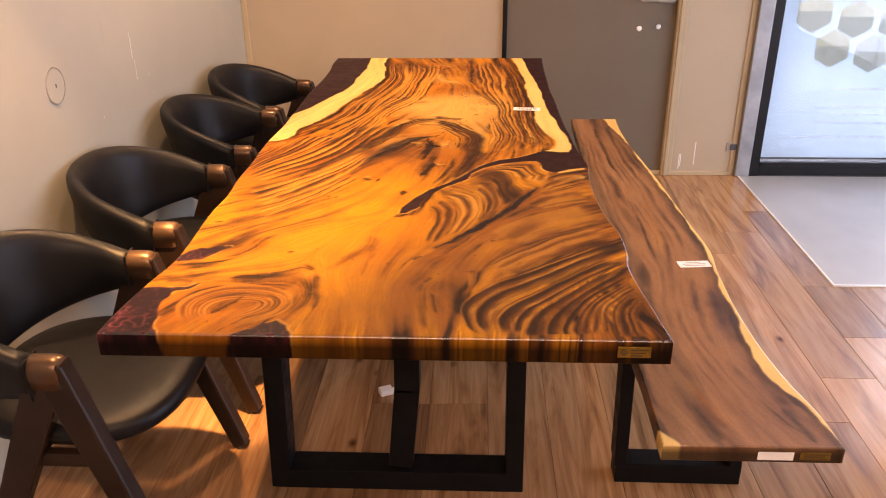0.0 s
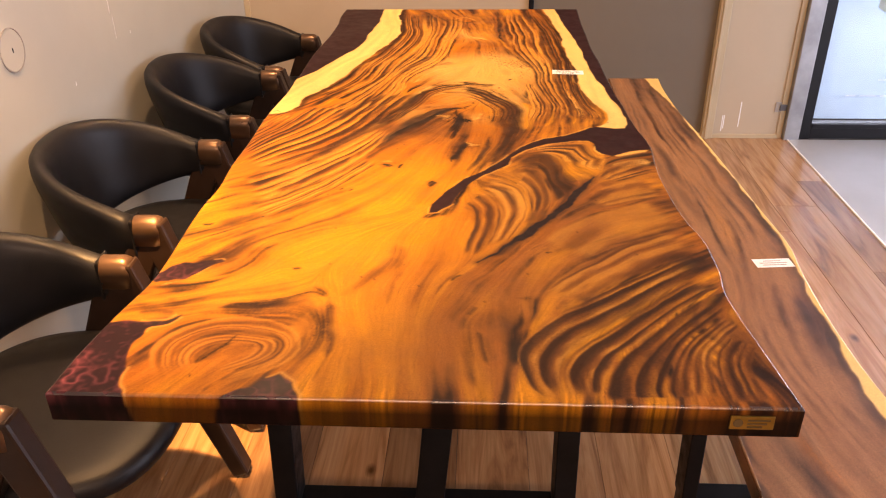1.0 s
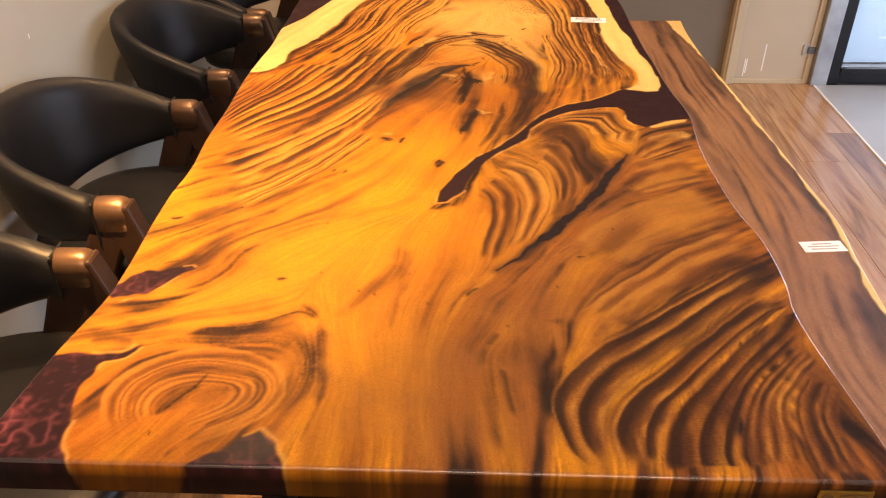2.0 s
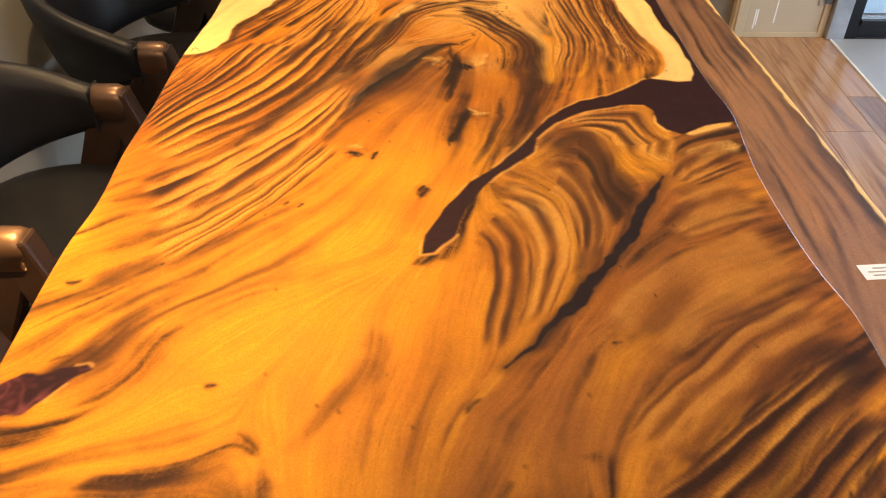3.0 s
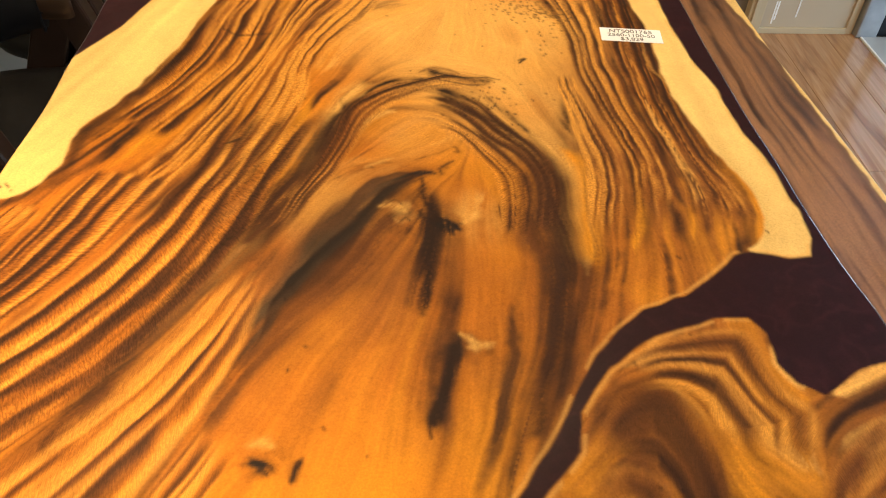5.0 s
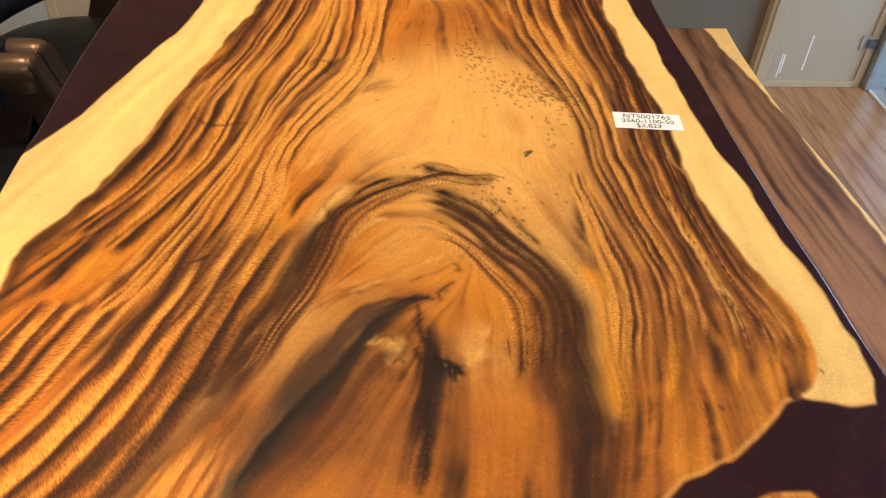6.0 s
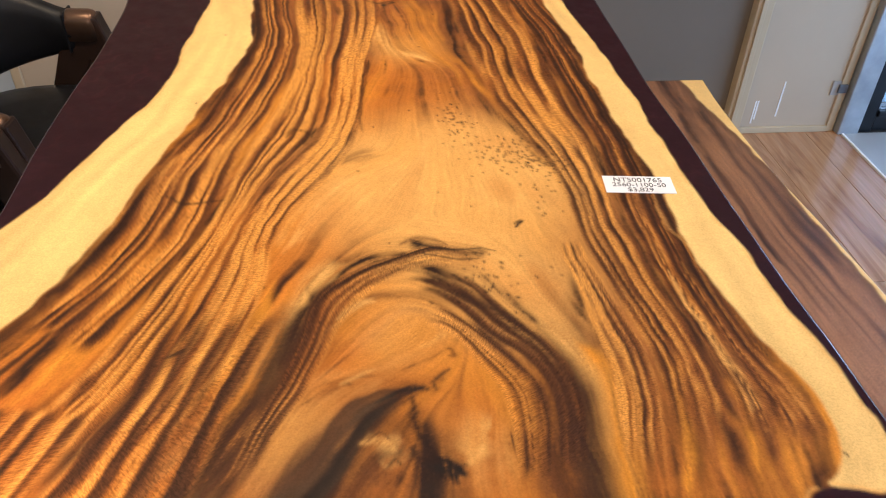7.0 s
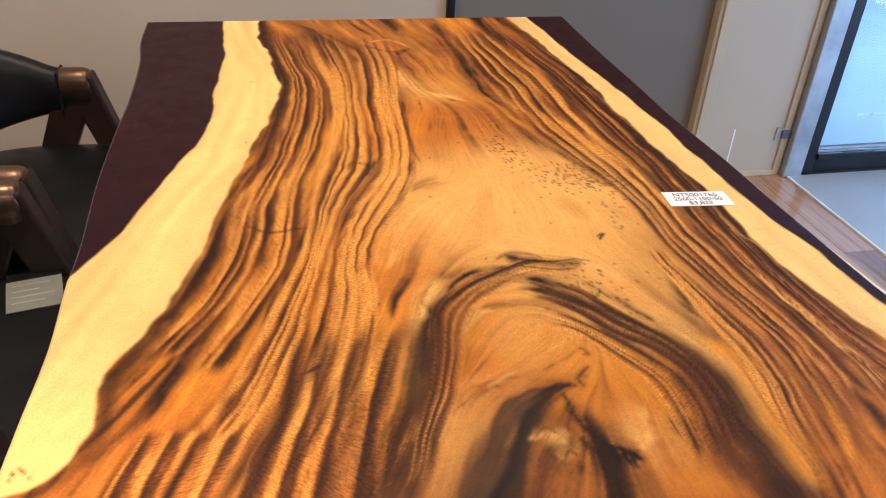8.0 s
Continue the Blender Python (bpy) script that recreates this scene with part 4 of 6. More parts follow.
    wood.vein(K, .016, .8, (0.289, 0.132), (0.323, 0.09), (0.337, 0.038))
    wood.vein(G, .014, .7, (0.248, 0.145), (0.287, 0.075), (0.292, 0.011))
    wood.vein(D, .012, .7, (0.451, 0.231), (0.473, 0.152), (0.489, 0.043))
    wood.vein(B, .016, .6, (0.018, 0.217), (0.029, 0.123), (0.047, 0.015))
    wood.vein(K, .006, .95, (-0.298, 0.372), (-0.275, 0.369))
    wood.vein(K, .007, .8, (-0.008, 0.325), (0.004, 0.338), (0.015, 0.346))
    wood.vein(K, .004, .9, (0.164, 0.442), (0.175, 0.441))
    wood.vein(K, .005, .9, (-0.518, 0.54), (-0.503, 0.541), (-0.492, 0.55))
    wood.vein(K, .008, .9, (-0.184, 0.863), (-0.174, 0.861), (-0.162, 0.854))
    wood.vein(D, .012, .6, (-0.198, 0.869), (-0.175, 0.869), (-0.15, 0.846))
    wood.vein(D, .005, .7, (-0.141, 0.832), (-0.135, 0.861))
    wood.vein(K, .004, .9, (-0.268, 0.715), (-0.261, 0.722))
    wood.vein(K, .004, .9, (-0.245, 0.711), (-0.24, 0.715))
    wood.vein(K, .003, .9, (-0.287, 1.33), (-0.27, 1.34))
    wood.vein(K, .004, .9, (-0.283, 1.33), (-0.276, 1.33), (-0.27, 1.34))
    wood.vein(K, .003, .9, (-0.193, 1.33), (-0.187, 1.34))
    wood.vein(K, .003, .9, (0.124, 1.53), (0.139, 1.55))
    wood.vein(K, .007, .9, (-0.014, 1.26), (-0.002, 1.26), (0.011, 1.28))
    wood.vein(K, .008, .9, (-0.01, 1.18), (0, 1.17), (0.016, 1.16))
    wood.vein(D, .006, .8, (-0.167, 1.77), (-0.155, 1.78), (-0.13, 1.81))
    wood.vein(D, .004, .8, (-0.088, 1.88), (-0.065, 2), (-0.058, 2.05))
    wood.vein(K, .004, .9, (-0.528, 1.25), (-0.522, 1.23))
    wood.vein(D, .008, .7, (-0.087, 2.38), (-0.07, 2.35), (-0.045, 2.35))
    wood.vein(D, .007, .7, (-0.025, 2.29), (0.006, 2.32))
    wood.vein(D, .010, .8, (0.177, 2.04), (0.185, 2.01), (0.186, 1.97))
    wood.vein(D, .007, .8, (-0.185, 1.77), (-0.162, 1.78), (-0.144, 1.79))
    wood.vein(D, .004, .6, (-0.06, 2.03), (-0.077, 1.9), (-0.07, 1.81))
    wood.vein(D, .005, .7, (-0.074, 0.734), (-0.06, 0.757))
    wood.vein(D, .004, .7, (-0.077, 0.751), (-0.064, 0.762))
    wood.vein(K, .003, .8, (-0.263, 0.725), (-0.259, 0.725))
    wood.vein(K, .003, .8, (-0.242, 0.722), (-0.237, 0.722))
    wood.vein(K, .004, .8, (-0.396, 0.572), (-0.392, 0.578))
    wood.vein(K, .010, .8, (0.164, 0.442), (0.17, 0.438))
    wood.vein(K, .013, 1.0, (0.295, 0.782), (0.278, 0.742), (0.233, 0.667), (0.191, 0.591), (0.155, 0.532), (0.117, 0.486), (0.077, 0.437), (0.046, 0.401))
    wood.vein(D, .032, .85, (-0.042, 1.44), (0.011, 1.43), (0.053, 1.38), (0.1, 1.34), (0.129, 1.29), (0.133, 1.22), (0.126, 1.15), (0.122, 1.1))
    wood.vein(B, .035, .75, (0.051, 1.35), (0.094, 1.3), (0.108, 1.23), (0.104, 1.16), (0.096, 1.1))
    wood.vein(D, .022, .85, (-0.116, 1.45), (-0.144, 1.36), (-0.168, 1.29), (-0.195, 1.23), (-0.219, 1.17), (-0.245, 1.12))
    wood.vein(B, .024, .7, (-0.153, 1.32), (-0.193, 1.25), (-0.233, 1.19), (-0.268, 1.14))
    wood.vein(P, .018, .7, (-0.083, 1.48), (-0.116, 1.46), (-0.151, 1.38), (-0.183, 1.32), (-0.215, 1.25), (-0.258, 1.19), (-0.295, 1.13))
    wood.vein(P, .018, .7, (0.089, 1.41), (0.133, 1.35), (0.16, 1.29), (0.162, 1.22), (0.152, 1.15), (0.145, 1.09))
    wood.vein(B, .055, .40, (-0.127, 1.11), (-0.099, 1.15), (-0.074, 1.2), (-0.035, 1.24))
    wood.vein(B, .030, .35, (-0.146, 1.1), (-0.12, 1.15), (-0.09, 1.2), (-0.057, 1.25), (-0.017, 1.26), (0.007, 1.26))
    wood.vein(D, .012, .6, (-0.029, 1.25), (-0.022, 1.2), (-0.016, 1.16), (-0.011, 1.11))
    wood.vein(B, .03, .35, (-0.098, 1.11), (-0.074, 1.15), (-0.047, 1.2))
    wood.vein(P, .014, .2, (-0.151, 1.22), (-0.125, 1.25), (-0.092, 1.27), (-0.045, 1.29))
    wood.vein(D, .010, .8, (0.014, 1.37), (0.044, 1.35), (0.079, 1.32))
    wood.vein(D, .012, .8, (-0.134, 1.41), (-0.096, 1.43), (-0.042, 1.44))
    wood.vein(B, .012, .7, (0.069, 1.25), (0.066, 1.2), (0.057, 1.15))
    wood.vein(D, .03, .7, (0.468, 0.463), (0.332, 0.363), (0.241, 0.278), (0.18, 0.203), (0.151, 0.137), (0.131, 0.079))
    wood.vein(D, .028, .75, (0.489, 0.414), (0.398, 0.365), (0.336, 0.3), (0.295, 0.224), (0.275, 0.172))
    wood.vein(B, .03, .7, (0.305, 0.189), (0.285, 0.141), (0.292, 0.104))
    wood.vein(D, .02, .8, (0.466, 0.335), (0.42, 0.302), (0.386, 0.244), (0.391, 0.183), (0.419, 0.145))
    wood.vein(D, .008, .8, (0.462, 0.303), (0.426, 0.264), (0.419, 0.209), (0.441, 0.169))
    wood.vein(G, .007, .8, (0.458, 0.314), (0.42, 0.273), (0.406, 0.209), (0.428, 0.153))
    wood.vein(D, .006, .8, (0.467, 0.265), (0.446, 0.228), (0.454, 0.193))
    wood.vein(G, .010, .7, (0.337, 0.234), (0.338, 0.174), (0.346, 0.143))
    wood.vein(D, .010, .8, (0.372, 0.262), (0.368, 0.191), (0.389, 0.144), (0.41, 0.108))
    wood.vein(B, .04, .6, (-0.432, 0.099), (-0.404, 0.138), (-0.34, 0.132), (-0.295, 0.103))
    wood.vein(B, .03, .6, (-0.365, 0.215), (-0.299, 0.216), (-0.247, 0.191))
    wood.vein(B, .02, .7, (-0.388, 0.223), (-0.337, 0.234), (-0.283, 0.264))
    wood.vein(B, .012, .6, (-0.524, 0.21), (-0.495, 0.22), (-0.463, 0.208))
    wood.vein(D, .008, .7, (-0.527, 0.298), (-0.467, 0.31), (-0.416, 0.333), (-0.389, 0.367))
    wood.vein(B, .012, .35, (-0.2, 0.266), (-0.178, 0.307), (-0.127, 0.374), (-0.107, 0.422))
    wood.vein(B, .03, .5, (0.005, 0.165), (0.045, 0.217), (0.095, 0.184), (0.101, 0.121))
    wood.vein(D, .008, .6, (0.022, 0.216), (0.033, 0.234), (0.04, 0.244))
    wood.vein(D, .008, .5, (0.037, 0.174), (0.047, 0.135), (0.062, 0.084))
    wood.vein(B, .02, .5, (0.309, 0.619), (0.369, 0.601), (0.429, 0.62))
    wood.vein(D, .02, .6, (0.42, 0.502), (0.354, 0.487), (0.286, 0.458), (0.218, 0.417))
    wood.vein(B, .02, .6, (0.424, 0.72), (0.36, 0.699), (0.295, 0.667))
    wood.vein(D, .012, .6, (0.422, 0.62), (0.352, 0.549), (0.277, 0.487), (0.212, 0.437))
    wood.vein(G, .012, .5, (0.016, 0.582), (0.019, 0.516), (0.01, 0.444))
    wood.vein(P, .010, .6, (0.085, 0.697), (0.115, 0.657), (0.118, 0.582), (0.098, 0.516))
    wood.vein(B, .012, .6, (0.128, 0.764), (0.164, 0.708), (0.163, 0.619), (0.139, 0.549))
    wood.vein(B, .014, .6, (0.052, 0.775), (0.088, 0.762), (0.114, 0.725), (0.116, 0.685))
    wood.vein(P, .02, .6, (0.062, 0.726), (0.085, 0.708), (0.097, 0.686))
    wood.vein(D, .01, .6, (0.201, 0.828), (0.195, 0.76), (0.197, 0.706))
    wood.vein(B, .012, .6, (0.309, 0.746), (0.352, 0.771), (0.406, 0.784))
    wood.vein(P, .008, .6, (0.344, 0.856), (0.389, 0.88), (0.441, 0.887))
    wood.vein(P, .008, .6, (0.312, 0.785), (0.357, 0.798), (0.414, 0.811))
    wood.calm(-0.058, 1.16, .12, .7)
    wood.calm(0.039, 1.18, .08, .7)
    wood.vein(K, .009, .6, (-0.085, 1.23), (-0.069, 1.25), (-0.04, 1.26), (-0.011, 1.26))
    wood.vein(D, .012, .7, (-0.096, 1.2), (-0.115, 1.16), (-0.152, 1.11))
    wood.vein(D, .0035, .8, (-0.045, 1.29), (-0.021, 1.3), (0.01, 1.32), (0.033, 1.36))
    wood.vein(D, .0035, .7, (-0.118, 1.28), (-0.092, 1.29), (-0.057, 1.29))
    wood.vein(D, .004, .7, (-0.14, 1.25), (-0.104, 1.28), (-0.08, 1.28))
    wood.vein(P, .009, .5, (-0.02, 1.32), (0.006, 1.34), (0.02, 1.36))
    wood.vein(P, .008, .5, (-0.069, 1.19), (-0.052, 1.2), (-0.039, 1.2))
    wood.vein(P, .008, .5, (-0.058, 1.17), (-0.047, 1.18), (-0.037, 1.17))
    wood.vein(D, .004, .7, (-0.074, 1.18), (-0.052, 1.19), (-0.036, 1.18))
    wood.vein(D, .004, .7, (-0.063, 1.15), (-0.048, 1.16), (-0.032, 1.15))
    wood.vein(P, .010, .5, (0.022, 1.17), (0.036, 1.21), (0.048, 1.21))
    wood.vein(D, .006, .7, (0.065, 1.21), (0.065, 1.19), (0.06, 1.18))
    wood.vein(D, .005, .7, (0.067, 1.45), (0.084, 1.42), (0.105, 1.38), (0.127, 1.35))
    wood.vein(D, .004, .7, (-0.027, 1.49), (0.002, 1.5), (0.03, 1.5))
    wood.vein(P, .006, .6, (-0.013, 1.5), (0.015, 1.49), (0.049, 1.48))
    wood.vein(D, .006, .8, (-0.163, 1.3), (-0.149, 1.34), (-0.133, 1.39), (-0.108, 1.42))
    wood.vein(D, .006, .8, (-0.176, 1.25), (-0.193, 1.21), (-0.214, 1.17), (-0.234, 1.14))
    wood.vein(P, .006, .6, (-0.138, 1.32), (-0.116, 1.36), (-0.082, 1.39), (-0.053, 1.41))
    wood.patch(P, -0.139, 1.2, .05)
    wood.patch(R, -0.053, 1.15, .06)
    wood.patch(R, -0.119, 1.14, .05)
    wood.patch(G, -0.029, 0.508, .07)
    wood.patch(G, -0.118, 0.486, .08)
    wood.patch(O, 0.009, 0.43, .06)
    wood.calm(-0.035, 0.486, .10, .75)
    wood.calm(-0.127, 0.457, .10, .5)
    wood.vein(D, .010, .6, (-0.478, 0.895), (-0.427, 0.952), (-0.369, 1.03), (-0.322, 1.13))
    wood.vein(D, .010, .7, (-0.441, 0.794), (-0.402, 0.834), (-0.352, 0.894), (-0.304, 0.969))
    wood.vein(B, .014, .6, (-0.423, 0.745), (-0.379, 0.794), (-0.331, 0.855), (-0.289, 0.925))
    wood.vein(B, .014, .6, (-0.406, 0.699), (-0.375, 0.732), (-0.337, 0.793))
    wood.patch(R, -0.396, 0.8, .07)
    wood.patch(O, -0.384, 0.715, .07)
    wood.calm(-0.002, 0.133, .15, .8)
    wood.calm(0.286, 0.497, .10, .6)
    wood.calm(-0.132, 0.153, .10, .75)
    wood.calm(0.109, 0.336, .10, .6)
    wood.calm(0.075, 1.59, .19, .9)
    wood.calm(0.015, 1.76, .14, .9)
    wood.calm(-0.069, 1.57, .08, .7)
    wood.calm(0.287, 0.541, .10, .5)
    wood.calm(-0.122, 0.752, .13, .7)
    wood.calm(-0.274, 0.564, .10, .4)
    wood.calm(0.039, 1.11, .05, .7)
    wood.calm(-0.237, 0.316, .10, .6)
    wood.patch(G, -0.402, 0.63, .16)
    wood.patch(G, -0.182, 0.687, .15)
    wood.patch(G, -0.356, 0.302, .12)
    wood.patch(G, -0.132, 0.153, .10)
    wood.patch(O, -0.368, 0.123, .10)
    wood.patch(G, -0.228, 0.444, .12)
    wood.patch(O, -0.022, 0.45, .10)
    wood.patch(O, -0.105, 0.288, .10)
    wood.patch(R, 0.019, 0.216, .12)
    wood.patch(R, -0.002, 0.089, .14)
    wood.patch(R, 0.145, 0.337, .12)
    wood.patch(R, 0.327, 0.499, .14)
    wood.patch(R, 0.239, 0.268, .12)
    wood.patch(R, 0.399, 0.244, .12)
    wood.patch(R, 0.151, 0.137, .12)
    wood.patch(R, 0.303, 0.142, .10)
    wood.patch(O, -0.198, 0.098, .10)
    wood.patch(O, 0.072, 0.565, .07)
    wood.patch(R, 0.147, 0.787, .07)
    wood.patch(O, -0.134, 0.942, .10)
    wood.patch(G, -0.124, 0.79, .10)
    wood.patch(G, -0.197, 0.741, .10)
    wood.patch(O, 0.039, 1.11, .07)
    wood.patch(O, -0.335, 0.893, .10)
    wood.patch(O, -0.436, 0.943, .12)
    wood.patch(G, 0.271, 0.873, .05)
    wood.patch(P, 0.07, 1.54, .12)
    wood.patch(P, 0.028, 1.69, .12)
    wood.patch(O, -0.179, 1.48, .10)
    wood.patch(P, 0.126, 1.39, .06)
    wood.patch(O, -0.296, 1.38, .12)
    wood.patch(O, -0.318, 1.22, .12)
    wood.patch(R, -0.284, 1.75, .10)
    wood.patch(R, 0.238, 1.47, .10)
    wood.patch(R, 0.26, 1.2, .12)
    wood.patch(O, 0.202, 1.13, .07)
    wood.patch(O, -0.046, 1.25, .08)
    wood.patch(G, 0.036, 1.21, .06)
    wood.patch(R, -0.192, 2.23, .12)
    wood.patch(R, 0.001, 2.44, .14)
    wood.patch(R, 0.136, 2.21, .12)
    wood.patch(R, 0.229, 1.96, .12)
    wood.patch(O, -0.049, 1.92, .10)
    wood.patch(R, 0.314, 0.876, .06)
    wood.sheaf(6, 0.78, 0.8, 1, [(-0.297, 2.57), (-0.287, 2.35), (-0.265, 2.17), (-0.292, 1.96), (-0.331, 1.79), (-0.375, 1.65), (-0.416, 1.49), (-0.443, 1.43), (-0.465, 1.39)], [(-0.21, 2.56), (-0.202, 2.32), (-0.181, 2.07), (-0.211, 1.86), (-0.243, 1.74), (-0.266, 1.58), (-0.306, 1.46), (-0.349, 1.35), (-0.385, 1.27), (-0.413, 1.23)])
    wood.sheaf(5, 0.58, 0.9, 1, [(-0.21, 2.56), (-0.202, 2.32), (-0.181, 2.07), (-0.211, 1.86), (-0.243, 1.74), (-0.266, 1.58), (-0.306, 1.46), (-0.349, 1.35), (-0.385, 1.27), (-0.413, 1.23)], [(-0.1, 2.56), (-0.112, 2.3), (-0.13, 1.98), (-0.139, 1.8), (-0.191, 1.69), (-0.222, 1.61), (-0.242, 1.53), (-0.272, 1.41), (-0.299, 1.29), (-0.344, 1.2), (-0.36, 1.17)])
    wood.sheaf(4, 0.42, 0.9, 1, [(-0.1, 2.56), (-0.112, 2.3), (-0.13, 1.98), (-0.139, 1.8), (-0.191, 1.69), (-0.222, 1.61), (-0.242, 1.53), (-0.272, 1.41), (-0.299, 1.29), (-0.344, 1.2), (-0.36, 1.17)], [(0.006, 2.56), (-0.025, 2.26), (-0.057, 2), (-0.07, 1.8), (-0.111, 1.67), (-0.175, 1.56), (-0.184, 1.45), (-0.205, 1.34), (-0.246, 1.24), (-0.297, 1.16)])
    wood.sheaf(7, 1.0, 0.7, 1, [(0.287, 2.54), (0.316, 2.33), (0.349, 2.03), (0.365, 1.8), (0.354, 1.62), (0.347, 1.45), (0.351, 1.32), (0.374, 1.24), (0.381, 1.18), (0.361, 1.13)], [(0.21, 2.54), (0.238, 2.33), (0.261, 2.05), (0.28, 1.78), (0.27, 1.61), (0.276, 1.47), (0.288, 1.34), (0.295, 1.24), (0.274, 1.12)])
    wood.sheaf(5, 0.72, 0.8, 1, [(0.21, 2.54), (0.238, 2.33), (0.261, 2.05), (0.28, 1.78), (0.27, 1.61), (0.276, 1.47), (0.288, 1.34), (0.295, 1.24), (0.274, 1.12)], [(0.114, 2.55), (0.11, 2.35), (0.131, 2.01), (0.159, 1.81), (0.197, 1.64), (0.205, 1.48), (0.225, 1.32), (0.225, 1.24), (0.197, 1.12)])
    wood.sheaf(4, 0.45, 0.8, 1, [(0.159, 1.81), (0.197, 1.64), (0.205, 1.48), (0.225, 1.32), (0.225, 1.24), (0.197, 1.12)], [(0.173, 1.51), (0.173, 1.45), (0.178, 1.34), (0.176, 1.25), (0.156, 1.13)])
    wood.sheaf(4, 0.92, 0.8, 1, [(0.092, 1.48), (0.024, 1.51), (-0.033, 1.49), (-0.089, 1.46), (-0.128, 1.42), (-0.144, 1.36), (-0.168, 1.27), (-0.194, 1.2), (-0.213, 1.15)], [(0.064, 1.43), (0.013, 1.46), (-0.042, 1.44), (-0.089, 1.38), (-0.113, 1.33), (-0.134, 1.27), (-0.163, 1.21), (-0.189, 1.15)])
    wood.sheaf(3, 1.25, 0.3, 1, [(0.008, 1.48), (0.064, 1.43), (0.09, 1.38), (0.126, 1.33), (0.142, 1.28), (0.141, 1.21), (0.126, 1.13)], [(-0.011, 1.42), (0.026, 1.39), (0.059, 1.34), (0.095, 1.3), (0.112, 1.25), (0.108, 1.19), (0.093, 1.13)])
    wood.sheaf(3, 0.75, 0.3, 1, [(-0.011, 1.41), (0.026, 1.38), (0.058, 1.34), (0.094, 1.29), (0.109, 1.25), (0.105, 1.19), (0.09, 1.13)], [(-0.02, 1.37), (0.021, 1.34), (0.046, 1.29), (0.063, 1.25), (0.063, 1.18), (0.053, 1.13)])
    wood.sheaf(4, 0.75, 0.8, 1, [(-0.505, 1.22), (-0.534, 1.15), (-0.562, 1.07), (-0.573, 0.973)], [(-0.435, 1.29), (-0.454, 1.23), (-0.492, 1.12), (-0.536, 1.03), (-0.566, 0.917)])
    wood.sheaf(5, 0.82, 0.9, 1, [(-0.435, 1.29), (-0.454, 1.23), (-0.492, 1.12), (-0.536, 1.03), (-0.566, 0.917)], [(-0.301, 1.43), (-0.311, 1.29), (-0.36, 1.18), (-0.423, 1.06), (-0.491, 0.962), (-0.549, 0.855)])
    wood.sheaf(5, 0.78, 1.0, 1, [(-0.301, 1.43), (-0.311, 1.29), (-0.36, 1.18), (-0.423, 1.06), (-0.491, 0.962), (-0.549, 0.855)], [(-0.118, 1.46), (-0.185, 1.3), (-0.243, 1.1), (-0.315, 0.974), (-0.381, 0.891), (-0.459, 0.817), (-0.525, 0.777)])
    wood.sheaf(4, 0.75, 0.9, 0.7, [(-0.118, 1.46), (-0.185, 1.3), (-0.243, 1.1), (-0.315, 0.974), (-0.381, 0.891), (-0.459, 0.817), (-0.525, 0.777)], [(-0.179, 1.1), (-0.213, 0.974), (-0.255, 0.865), (-0.298, 0.781), (-0.344, 0.715), (-0.401, 0.656), (-0.46, 0.61)])
    wood.sheaf(4, 0.6, 0.9, 0.6, [(-0.179, 1.1), (-0.213, 0.974), (-0.255, 0.865), (-0.298, 0.781), (-0.344, 0.715), (-0.401, 0.656), (-0.46, 0.61)], [(-0.189, 0.875), (-0.232, 0.798), (-0.27, 0.73), (-0.314, 0.663), (-0.362, 0.597), (-0.405, 0.543)])
    wood.sheaf(2, 1.4, 0.3, 0.3, [(0.117, 0.863), (0.15, 0.925), (0.204, 0.944), (0.235, 0.873), (0.234, 0.783), (0.277, 0.739)], [(0.095, 0.813), (0.139, 0.854), (0.18, 0.83), (0.192, 0.752), (0.196, 0.668), (0.173, 0.593)])
    wood.sheaf(3, 0.85, 0.6, 0.3, [(0.095, 0.813), (0.139, 0.854), (0.18, 0.83), (0.192, 0.752), (0.196, 0.668), (0.173, 0.593)], [(0.055, 0.781), (0.096, 0.766), (0.134, 0.722), (0.144, 0.629), (0.131, 0.547), (0.086, 0.453)])
    wood.sheaf(3, 0.5, 0.9, 0.3, [(0.055, 0.781), (0.096, 0.766), (0.134, 0.722), (0.144, 0.629), (0.131, 0.547), (0.086, 0.453)], [(0.019, 0.707), (0.051, 0.707), (0.079, 0.641), (0.081, 0.557), (0.061, 0.473), (0.037, 0.407)])
    wood.sheaf(2, 0.7, 0.4, 0.3, [(0.019, 0.707), (0.051, 0.707), (0.079, 0.641), (0.081, 0.557), (0.061, 0.473), (0.037, 0.407)], [(0.001, 0.653), (0.024, 0.627), (0.03, 0.568), (0.02, 0.492), (0.005, 0.406)])
    wood.sheaf(4, 0.55, 1.0, 0.5, [(0.154, 0.963), (0.231, 1), (0.302, 1.01), (0.32, 0.937), (0.345, 0.901), (0.322, 0.832)], [(0.149, 0.916), (0.211, 0.926), (0.237, 0.856), (0.243, 0.783), (0.27, 0.746), (0.291, 0.769)])
    wood.sheaf(4, 0.9, 0.5, 0.5, [(0.46, 0.948), (0.391, 0.901), (0.334, 0.849), (0.303, 0.784)], [(0.454, 0.834), (0.38, 0.785), (0.31, 0.739), (0.255, 0.669)])
    wood.sheaf(3, 0.72, 0.4, 0.3, [(0.454, 0.834), (0.38, 0.785), (0.31, 0.739), (0.255, 0.669)], [(0.454, 0.699), (0.363, 0.658), (0.273, 0.606), (0.203, 0.548), (0.15, 0.474)])
